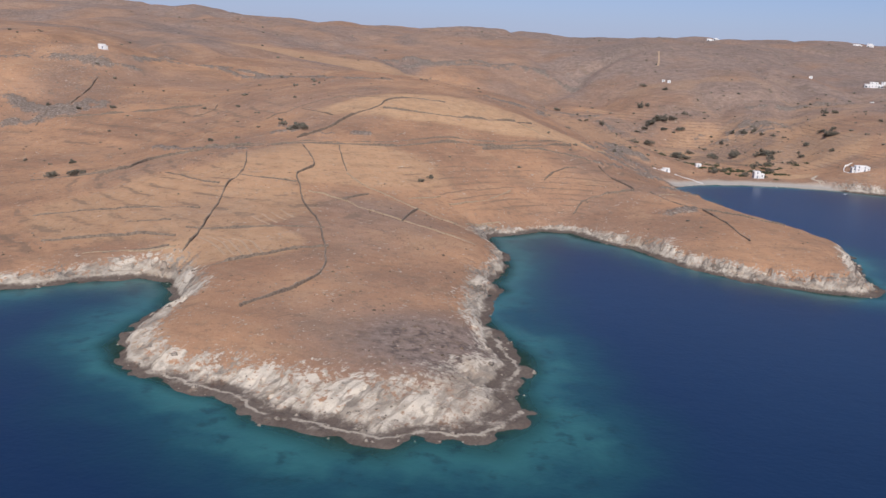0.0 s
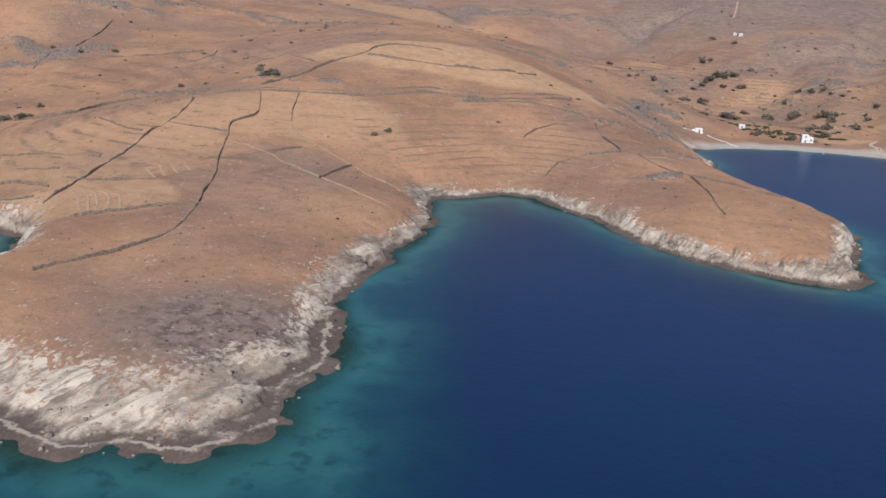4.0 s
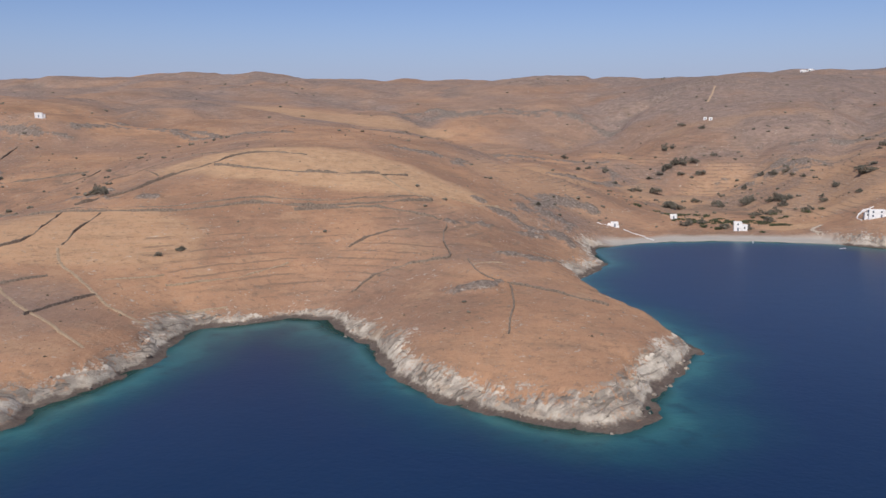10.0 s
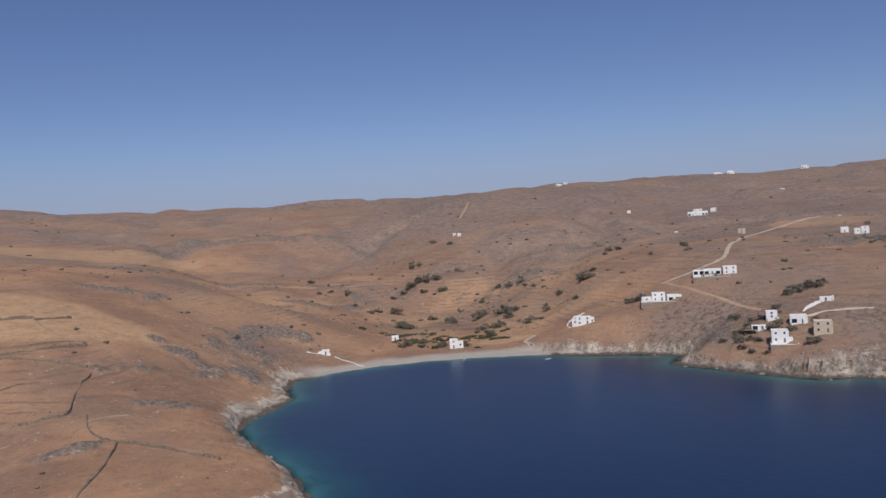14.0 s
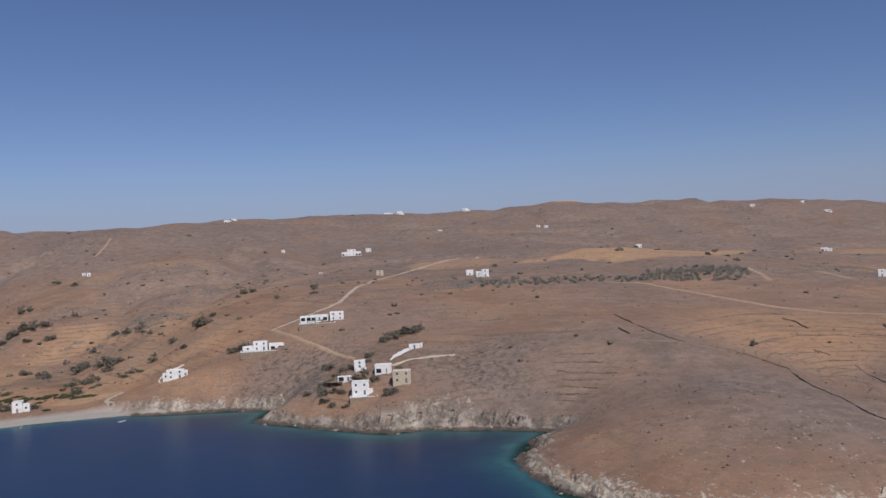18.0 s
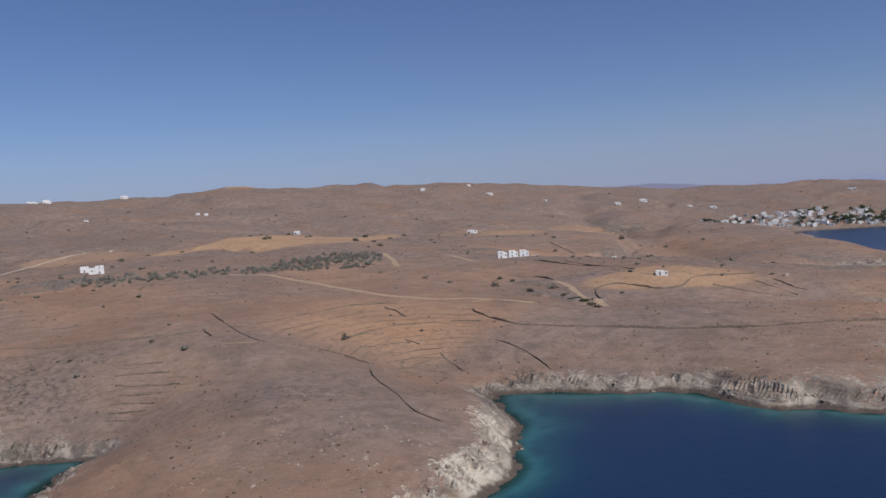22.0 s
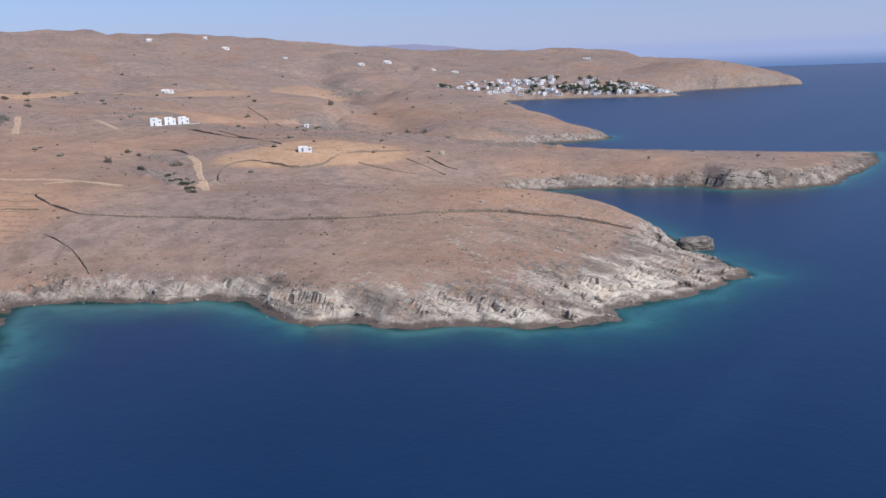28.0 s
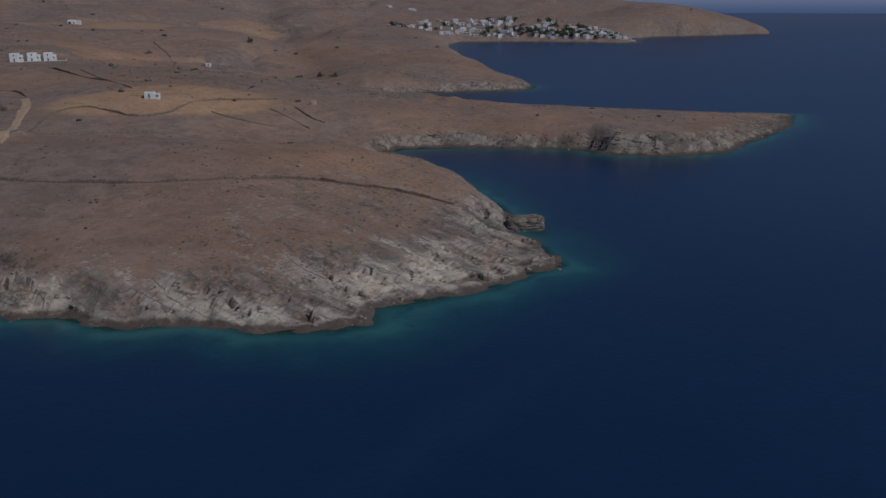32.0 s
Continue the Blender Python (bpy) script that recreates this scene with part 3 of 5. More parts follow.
        levels[k] = np.where(m > riser[k], q, levels[k])
        riser[k] = np.maximum(riser[k], m)
    z = np.where(sand > 0, z * (1 - sand) + sand * (0.25 + 0.11 * np.maximum(d, -3)), z)
    floor = -0.25 - 0.16 * np.maximum(-d, 0) - 0.0009 * np.maximum(-d, 0) ** 2 + 0.5 * fractal(x, y, 9, 3, 91) * ramp(-d, 0, 6)
    z = np.where(d < -1, np.maximum(np.minimum(floor, 0.6), z * ramp(d, -8, 0) + floor * (1 - ramp(d, -8, 0))), z)
    return [np.maximum(z, -40), d, rock, riser, sand, np.maximum(crop, 0.5 * back * fold * ramp(d, 40, 120)), soft, tone, crack_shade, levels]


def height(x, y):
    """Height of the land at one place."""
    return float(land(np.array([float(x)]), np.array([float(y)]))[0][0])


# ---- the land: one sheet that fans out from the flight line ----
def fan(columns, rows):
    s = np.linspace(0, 1, columns)
    turn = np.radians(np.interp(s, [0, 0.08, 0.92, 1], [85, 50, -92, -112]))
    ox = np.interp(s, [0, 0.08, 0.4, 0.65, 0.92, 1], [-30, 0, 220, 352, 546, 560])
    oy = np.interp(s, [0, 0.08, 0.4, 0.65, 0.92, 1], [-16, 0, 160, 196, 136, 110])
    r = 60 * (4700 / 60) ** np.linspace(0, 1, rows)
    x = ox[:, None] - np.sin(turn)[:, None] * r[None]
    y = oy[:, None] + np.cos(turn)[:, None] * r[None]
    return x, y


def sheet(name, x, y, z, material, keep=None, facets=None, **fields):
    """A grid of places as one mesh, with named values on its points."""
    n, m = x.shape
    mesh = bpy.data.meshes.new(name)
    mesh.vertices.add(n * m)
    mesh.vertices.foreach_set("co", np.stack([x, y, z], -1).astype(np.float32).ravel())
    k = np.arange(n * m).reshape(n, m)
    quads = np.stack([k[:-1, :-1], k[1:, :-1], k[1:, 1:], k[:-1, 1:]], -1).reshape(-1, 4)
    if keep is not None:  # leave out what lies deep under another sheet
        kept = keep.ravel()[quads].any(1)
        quads = quads[kept]
    mesh.loops.add(quads.size)
    mesh.loops.foreach_set("vertex_index", quads.ravel().astype(np.int32))
    mesh.polygons.add(len(quads))
    mesh.polygons.foreach_set("loop_start", np.arange(0, quads.size, 4, dtype=np.int32))
    mesh.polygons.foreach_set("use_smooth", np.ones(len(quads), bool) if facets is None else ~(facets.ravel()[quads].min(1) > 0.5))
    for key, values in fields.items():
        mesh.attributes.new(key, "FLOAT", "POINT").data.foreach_set("value", values.astype(np.float32).ravel())
    mesh.update(calc_edges=True)
    mesh.materials.append(material)
    return new(name, mesh)


gx, gy = fan(1180, 860)
shape = gx.shape
gz, gd, grock, griser, gsand, gcrag, gsoft, gtone, gcrack_shade, glevels = (a.reshape(shape) for a in land(gx.ravel(), gy.ravel()))
# colour zones of the ground
gdry = np.zeros(shape)
for cx, cy, rx, ry, turn, amount in [
        (10, 600, 110, 50, 8, 0.9), (-60, 460, 70, 45, 20, 0.55), (-120, 380, 70, 60, 10, 0.5), (110, 850, 60, 80, 0, 0.5),
        (330, 800, 60, 60, 30, 0.5), (300, 900, 120, 80, 20, 0.35), (920, 1000, 170, 60, 25, 0.6),
        (-160, 1180, 160, 60, 0, 0.6), (660, 560, 70, 40, 0, 0.2), (1150, 1000, 110, 70, 0, 0.4), (1290, 1870, 60, 30, 0, 0.9), (852, 524, 70, 30, -27, 0.6), (870, 980, 120, 40, 30, 0.7), (784, 994, 120, 36, 20, 0.75), (625, 532, 54, 44, 0, 0.15), (508, 540, 26, 36, 20, 0.15), (-80, 320, 30, 24, 0, 0.6), (290, 722, 22, 14, 10, 0.9), (640, 1010, 60, 40, 20, 0.4), (1500, 1100, 160, 60, 20, 0.3)]:
    gdry = np.maximum(gdry, amount * ramp(bump(gx, gy, cx, cy, rx, ry, turn) + 0.12 * fractal(gx, gy, 40, 3, 101), 0.38, 0.52))
gdry = np.maximum(gdry, 0.6 * ramp(fractal(gx, gy, 60, 3, 201), 0.1, 0.45) * bump(gx, gy, 250, 900, 240, 260) * ramp(gd, 12, 30))
gscrub = np.clip(ramp(gx + 0.25 * gy, 420, 700) * 0.85 + ramp(gy, 800, 1400) * 0.75 + 1.3 * bump(gx, gy, 3, 232, 26, 22) + 0.5 * bump(gx, gy, -30, 395, 25, 20)
                 + 0.8 * fractal(gx, gy, 90, 4, 105), 0, 1) * (1 - 0.75 * gdry)
gscrub = gscrub * (1 - 0.45 * bump(gx, gy, 750, 335, 100, 60)) * (1 - 0.6 * bump(gx, gy, 640, 560, 70, 60)) * (1 - 0.75 * bump(gx, gy, 300, 840, 190, 170))
gbrush = np.clip(0.8 * bump(gx, gy, 395, 650, 60, 45) + 0.45 * bump(gx, gy, 465, 585, 45, 35) + 0.7 * bump(gx, gy, 150, 660, 30, 60) + 1.5 * bump(gx, gy, 2, 228, 24, 19) + 0.9 * bump(gx, gy, 760, 548, 22, 26) + 0.9 * bump(gx, gy, 915, 545, 30, 40) + 0.7 * bump(gx, gy, 470, 559, 24, 26)
                + 0.5 * bump(gx, gy, 529, 469, 22, 22) + 0.9 * ramp(fractal(gx, gy, 38, 4, 195), 0.0, 0.4) * bump(gx, gy, 280, 880, 210, 230) + (0.45 + 0.5 * ramp(gy, 700, 1000)) * ramp(fractal(gx, gy, 80, 4, 191), 0.15, 0.55) * ramp(gd, 20, 50), 0, 1) * (1 - 0.8 * gdry)
gpale = np.clip(bump(gx, gy, -5, 205, 95, 55) + 0.58 * (1 - ramp(gx, 420, 560)) + 0.62 * bump(gx, gy, 735, 268, 80, 32) + 0.5 * bump(gx, gy, 662, 345, 45, 55) + 0.75 * bump(gx, gy, 550, 395, 75, 50) - 0.35 * ramp(gx, 830, 900) - 0.3 * bump(gx, gy, 400, 600, 110, 110), -0.4, 1)
gcrag = np.maximum(gcrag, (0.44 * bump(gx, gy, 460, 580, 60, 48) + 0.42 * bump(gx, gy, 392, 640, 50, 45) + 0.34 * bump(gx, gy, 270, 900, 190, 210) + 0.4 * bump(gx, gy, 1000, 580, 150, 60)
                           + 0.36 * bump(gx, gy, -240, 690, 170, 110) + 0.16 * bump(gx, gy, 760, 330, 90, 60) + 0.3 * bump(gx, gy, 120, 640, 60, 80)) * (1 - 0.7 * gdry) * (gd > 6))
galong, gacross = strike(gx, gy)
ground = sheet("ground", gx, gy, gz, LAND, keep=gd > -48, facets=grock * (gd > 2), tone=gtone, crack_shade=gcrack_shade, levels=glevels, edge=np.clip(gd, -5, 30), along=galong, across=gacross, rock=gsoft, brush=gbrush, pale=gpale, riser=griser, sand=gsand, dry=gdry, scrub=gscrub, crag=gcrag)
tagged(ground, "dry brown hills with pale rocky shores and terraces", "land", kind="structure")


# ---- the sea ----
def sea_grid():
    s = np.linspace(0, 1, 760)
    turn = np.radians(np.interp(s, [0, 0.07, 0.86, 0.9, 1], [85, 50, -92, -115, -275]))
    ox = np.interp(s, [0, 0.07, 0.37, 0.6, 0.86, 0.9, 1], [-30, 0, 220, 352, 546, 560, -30])
    oy = np.interp(s, [0, 0.07, 0.37, 0.6, 0.86, 0.9, 1], [-16, 0, 160, 196, 136, 110, -16])
    r = np.r_[0, 40 * (4550 / 40) ** np.linspace(0, 1, 400)]
    return ox[:, None] - np.sin(turn)[:, None] * r[None], oy[:, None] + np.cos(turn)[:, None] * r[None]


sx, sy = sea_grid()
sx[:, 0], sy[:, 0] = 290, 110  # the sheet closes below the flight line
flat_x, flat_y = sx.ravel(), sy.ravel()
out = -shore_distance(flat_x, flat_y)
shoal = 1 + 0.45 * bump(flat_x, flat_y, 715, 252, 55, 30) + 0.6 * bump(flat_x, flat_y, 640, 430, 40, 30) + 1.4 * bump(flat_x, flat_y, 0, 165, 75, 42) + 0.6 * bump(flat_x, flat_y, 36, 250, 22, 70) + 0.8 * bump(flat_x, flat_y, -110, 265, 45, 45) + 0.6 * bump(flat_x, flat_y, 195, 340, 30, 25) + 0.7 * bump(flat_x, flat_y, 48, 415, 40, 30)
deep = (out + 4 * fractal(flat_x, flat_y, 25, 3, 121)) * 0.42 / shoal
sea = sheet("sea", sx, sy, np.zeros(sx.shape), SEA, keep=out.reshape(sx.shape) > -26, depth=deep.reshape(sx.shape))
tagged(sea, "calm deep blue sea, turquoise over the shallows", "sea", kind="structure")


# ---- backdrop ring: far sea and horizon haze, painted as a glow ----
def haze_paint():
    p = Paint("far_sea_haze_glow", 1.0)
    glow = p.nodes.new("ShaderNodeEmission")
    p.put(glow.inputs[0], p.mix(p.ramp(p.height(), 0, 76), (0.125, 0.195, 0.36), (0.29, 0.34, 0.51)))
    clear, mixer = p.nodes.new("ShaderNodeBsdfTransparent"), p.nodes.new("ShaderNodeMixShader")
    # the painted haze thins out upwards over the sky
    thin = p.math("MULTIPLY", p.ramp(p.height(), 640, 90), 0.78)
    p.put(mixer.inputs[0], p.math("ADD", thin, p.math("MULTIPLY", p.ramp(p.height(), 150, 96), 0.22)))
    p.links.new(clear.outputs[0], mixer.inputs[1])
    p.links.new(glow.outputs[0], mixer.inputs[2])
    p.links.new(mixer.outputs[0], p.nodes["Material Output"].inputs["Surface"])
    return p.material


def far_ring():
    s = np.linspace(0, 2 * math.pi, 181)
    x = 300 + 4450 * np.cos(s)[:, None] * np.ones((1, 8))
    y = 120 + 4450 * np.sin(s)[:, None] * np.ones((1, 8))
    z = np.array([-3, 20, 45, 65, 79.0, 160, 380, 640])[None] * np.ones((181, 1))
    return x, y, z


tagged(sheet("backdrop", *far_ring(), haze_paint()), "glowing backdrop ring painted as far sea and horizon haze", "horizon", kind="structure")


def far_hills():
    """Backdrop hills on the horizon behind the town, the blue of haze put into their colour."""
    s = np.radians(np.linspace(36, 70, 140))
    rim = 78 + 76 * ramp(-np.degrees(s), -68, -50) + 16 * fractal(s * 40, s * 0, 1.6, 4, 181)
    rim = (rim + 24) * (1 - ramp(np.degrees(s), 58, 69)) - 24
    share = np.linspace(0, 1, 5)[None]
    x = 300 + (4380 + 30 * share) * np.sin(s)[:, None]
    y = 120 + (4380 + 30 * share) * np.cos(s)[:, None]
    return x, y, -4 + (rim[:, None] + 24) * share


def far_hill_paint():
    p = Paint("far_hills_haze_glow", 1.0)
    # emission: the hills glow in the colour of the haze before them
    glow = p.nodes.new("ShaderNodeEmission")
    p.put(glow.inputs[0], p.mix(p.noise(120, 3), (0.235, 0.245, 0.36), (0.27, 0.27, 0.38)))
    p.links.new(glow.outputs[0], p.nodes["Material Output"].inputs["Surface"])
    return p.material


tagged(sheet("backdrop_hills", *far_hills(), far_hill_paint()), "backdrop of far hills, blue haze painted in as a glow", "hills", kind="structure")


# ---- materials of the things ----
DARK_STONE = plain_paint("dry_stone", (0.12, 0.094, 0.073), (0.29, 0.225, 0.167), 0.8, 0.95, 0.13)
BANK = plain_paint("pale_bank", (0.27, 0.19, 0.12), (0.41, 0.31, 0.205), 1.2, 0.95, 0.1)
WHITEWASH = plain_paint("whitewash", (0.72, 0.71, 0.68), (0.84, 0.83, 0.80), 1.5, 0.8, 0.02)
STONE_WALL = plain_paint("beige_stone", (0.44, 0.36, 0.265), (0.64, 0.54, 0.41), 0.5, 0.9, 0.06)
ROOF = plain_paint("pale_roof", (0.55, 0.54, 0.51), (0.72, 0.70, 0.67), 1.2, 0.9, 0.02)
RETAINING = plain_paint("terrace_stone", (0.20, 0.155, 0.115), (0.36, 0.285, 0.215), 0.7, 0.9, 0.08)
DIRT = plain_paint("dirt_road", (0.36, 0.25, 0.16), (0.47, 0.335, 0.225), 2.5, 0.95, 0.06)
PALE_DIRT = plain_paint("pale_road", (0.43, 0.35, 0.26), (0.57, 0.48, 0.37), 2.5, 0.95, 0.04)
SHUTTER = plain_paint("painted_wood", (0.10, 0.13, 0.16), (0.16, 0.20, 0.24), 0.3, 0.6)
TIMBER = plain_paint("grey_timber", (0.12, 0.09, 0.065), (0.24, 0.19, 0.14), 0.3, 0.8)
BARK = plain_paint("bark", (0.07, 0.05, 0.035), (0.15, 0.11, 0.08), 0.2, 0.95, 0.03)
ROCK = plain_paint("shore_rock", (0.12, 0.10, 0.082), (0.42, 0.355, 0.28), 0.9, 0.9, 0.1)
STACK = plain_paint("sea_rock_stone", (0.075, 0.062, 0.052), (0.30, 0.255, 0.205), 1.6, 0.9, 0.15)
BOAT = plain_paint("boat_paint", (0.70, 0.71, 0.72), (0.82, 0.82, 0.82), 0.4, 0.4)


def leaf_paint(name, dark, light):
    p = Paint(name, 0.85)
    island = p.nodes.new("ShaderNodeNewGeometry").outputs["Random Per Island"]
    p.colour(p.mix(island, dark, light))
    return p.material


LEAVES = leaf_paint("juniper_leaves", (0.10, 0.092, 0.072), (0.21, 0.185, 0.14))
OLIVE = leaf_paint("olive_leaves", (0.17, 0.165, 0.135), (0.31, 0.295, 0.24))
GREEN = leaf_paint("garden_leaves", (0.05, 0.058, 0.03), (0.12, 0.128, 0.07))
SCRUB = leaf_paint("thorny_scrub", (0.085, 0.064, 0.044), (0.21, 0.15, 0.10))
PALE_SCRUB = leaf_paint("grey_scrub", (0.16, 0.125, 0.09), (0.30, 0.235, 0.165))


def glass_paint():
    p = Paint("window_glass", 0.1)
    p.surface.inputs["Specular IOR Level"].default_value = 0.5
    return p.colour((0.02, 0.025, 0.03)).material


GLASS = glass_paint()


# ---- helpers ----
def part(name, bm, material, parent=None, label="", at=None):
    """Links a bmesh as one mesh object, under a thing or a part."""
    mesh = bpy.data.meshes.new(name)
    bm.to_mesh(mesh)
    bm.free()
    mesh.materials.append(material)
    return placed(name, mesh, parent, label, at)


def placed(name, mesh, parent=None, label="", at=None):
    ob = new(name, mesh)
    if at is not None:
        ob.matrix_basis = at
    ob.parent = parent
    return tagged(ob, label)


def block(bm, x, y, z, w, d, h):
    """A box with its foot at z."""
    made = bmesh.ops.create_cube(bm, size=1)["verts"]
    bmesh.ops.scale(bm, vec=(w, d, h), verts=made)
    bmesh.ops.translate(bm, vec=(x, y, z + h / 2), verts=made)
    return made


def loose(name, vertices, faces, material):
    mesh = bpy.data.meshes.new(name)
    mesh.from_pydata([tuple(v) for v in vertices], [], [tuple(f) for f in faces])
    mesh.materials.append(material)
    return mesh


def ground_at(points):
    points = np.asarray(points, float)
    return np.maximum(land(points[:, 0], points[:, 1])[0], 0)


def resample(line, step):
    """Evenly spaced places along a line, with its bends rounded."""
    line = np.array(line, float)
    for _ in range(2):
        cut = np.empty((2 * len(line) - 2, 2))
        cut[0::2], cut[1::2] = line[:-1] * 0.75 + line[1:] * 0.25, line[:-1] * 0.25 + line[1:] * 0.75
        line = np.concatenate([line[:1], cut, line[-1:]])
    run = np.r_[0, np.cumsum(np.hypot(*np.diff(line, axis=0).T))]
    s = np.linspace(0, run[-1], max(3, int(run[-1] / step)))
    return np.stack([np.interp(s, run, line[:, 0]), np.interp(s, run, line[:, 1])], 1)


# ---- dry stone walls over the slopes ----
WALLS_NORTH = [
    [(-233, 474), (-203, 463), (-184, 462), (-174, 468), (-176, 490), (-164, 500), (-135, 503), (-105, 490), (-86, 496),
     (-64, 496), (-40, 500), (-19, 512), (0, 527), (26, 531), (52, 544), (81, 570)],
    [(21, 525), (38, 533), (61, 545), (80, 546), (91, 543)],
    [(-91, 514), (-82, 532), (-73, 545), (-68, 560), (-58, 573), (-47, 583), (-46, 605), (-28, 620), (-4, 614)],
    [(-45, 577), (-16, 573), (14, 576), (45, 598)], [(-306, 691), (-308, 718), (-310, 739), (-315, 770)],
    [(-304, 665), (-269, 671), (-234, 678), (-220, 687), (-199, 693)]]
WALLS_WEST = [
    [(-110, 466), (-105, 443), (-103, 424), (-106, 412), (-105, 397), (-102, 379), (-100, 353), (-97, 330), (-98, 313)],
    [(-85, 495), (-76, 470), (-69, 446), (-73, 436), (-77, 429), (-72, 417), (-69, 401), (-62, 378), (-53, 354), (-49, 336),
     (-45, 318), (-41, 293), (-45, 276), (-55, 258), (-61, 249)],
    [(-63, 492), (-58, 467), (-53, 447)], [(-49, 343), (-63, 340), (-75, 336), (-94, 336), (-105, 340)],
    [(-44, 319), (-56, 312), (-67, 301), (-79, 294), (-89, 294)], [(-106, 330), (-117, 333), (-140, 334), (-159, 329)],
    [(-19, 376), (-17, 393), (-13, 408)], [(-49, 402), (-38, 416)]]
WALLS_POINT = [
    [(95, 536), (96, 519), (103, 494), (108, 480), (98, 478), (85, 477), (76, 472), (70, 458)],
    [(115, 478), (123, 458), (136, 447), (142, 446), (156, 437), (173, 429)], [(136, 447), (141, 420), (141, 406), (142, 389)],
    [(57, 497), (62, 506), (71, 518), (79, 523)], [(47, 595), (58, 612)], [(-313, 647), (-316, 674)]]
WALLS_MIDDLE = [
    [(576, 620), (569, 593), (560, 560), (556, 532), (567, 526), (580, 522), (587, 510), (590, 499)],
    [(518, 593), (532, 584), (548, 579)], [(581, 579), (603, 587), (636, 596), (656, 589), (670, 577)],
    [(606, 540), (628, 550), (647, 547), (662, 528), (671, 512)],]
WALLS_EAST = [
    [(678, 525), (676, 508), (677, 490), (686, 475), (705, 450), (725, 416), (738, 392), (757, 368), (777, 352), (783, 336), (790, 317), (796, 297)],
    [(814, 588), (821, 609), (815, 624)],
    [(765, 507), (786, 530), (802, 540), (815, 537), (818, 522), (822, 506), (840, 502), (850, 506), (865, 510), (887, 504), (911, 493)],
    [(910, 479), (906, 463), (908, 455)], [(1111, 851), (1083, 788), (1000, 690)], [(877, 663), (870, 621), (866, 590)]]
LOW_WALLS = [
    [(635, 530), (637, 521)], [(637, 506), (631, 489), (626, 478)], [(659, 490), (658, 476), (655, 462), (648, 445)],
    [(485, 618), (500, 603), (517, 591), (532, 582), (546, 577)], [(590, 500), (572, 472), (565, 451), (552, 426), (550, 415), (551, 407)],
    [(-136, 509), (-105, 496.5), (-86, 502.5), (-64, 502.5), (-40, 506.5), (-21, 518.5), (-2, 533.5), (25, 537.5), (50, 550.5), (78, 576)],
    [(-195, 655), (-182, 664), (-186, 687)], [(768, 494), (808, 489), (840, 480)], [(895, 484), (897, 469), (895, 455)], [(138, 528), (151, 536)], [(34, 1055), (84, 1052), (114, 1059)],
    [(551, 577), (547, 562)], [(656, 573), (658, 565), (654, 552)], [(862, 495), (870, 481), (881, 467)], [(887, 646), (868, 593), (853, 548)],
    [(-183, 372), (-160, 375), (-135, 374), (-108, 370)], [(-103, 422), (-86, 419), (-74, 419)], [(-145, 437), (-126, 418), (-115, 411), (-110, 410)],
    [(-134, 353), (-115, 352)], [(-128, 312), (-117, 317), (-105, 319)], [(-127, 596), (-111, 614), (-84, 634), (-55, 618)], [(-105, 608), (-78, 575)]]
TERRACE_WALLS = [
    [(505, 560), (511, 554), (517, 547)], [(499, 554), (507, 546), (515, 536)], [(496, 546), (505, 535), (513, 522)], [(494, 538), (500, 531), (506, 524)],
    [(490, 535), (496, 529), (501, 519)], [(487, 530), (492, 525), (497, 518)], [(484, 527), (487, 524), (490, 520)], [(609, 543), (621, 545), (631, 542)],
    [(606, 528), (622, 530), (634, 527)], [(609, 519), (628, 519), (641, 509)], [(603, 506), (623, 510), (635, 503)], [(600, 491), (618, 498), (629, 496)]]
PLOUGH_BANKS = [
    [(-98, 328), (-89, 320), (-80, 305)], [(-92, 326), (-85, 320), (-76, 303)], [(-87, 324), (-81, 319), (-73, 303)], [(-82, 322), (-77, 320), (-69, 303)],
    [(-77, 321), (-73, 320), (-65, 304)], [(-81, 355), (-71, 341)], [(-79, 361), (-69, 345)], [(-75, 363), (-66, 350)], [(-72, 369), (-64, 356)]]
BANKS = [
    [(-66, 408), (-51, 403), (-36, 391), (-22, 380), (-11, 376), (2, 366), (14, 359)], [(-52, 443), (-42, 429), (-30, 422), (-14, 409), (0, 398), (13, 395)],
    [(-102, 318), (-120, 316), (-135, 311)],
    [(45, 598), (55, 585), (64, 577), (81, 571)]]
BANKS_MORE = [
    [(118, 472), (125, 478), (129, 479)], [(2, 432), (20, 452), (36, 476)], [(-19, 423), (-3, 440)], [(10, 404), (15, 422), (28, 431)], [(88, 591), (103, 602), (117, 615)],
    [(542, 549), (556, 532)], [(841, 534), (852, 514), (864, 508)], [(690, 539), (705, 534), (709, 513)]]


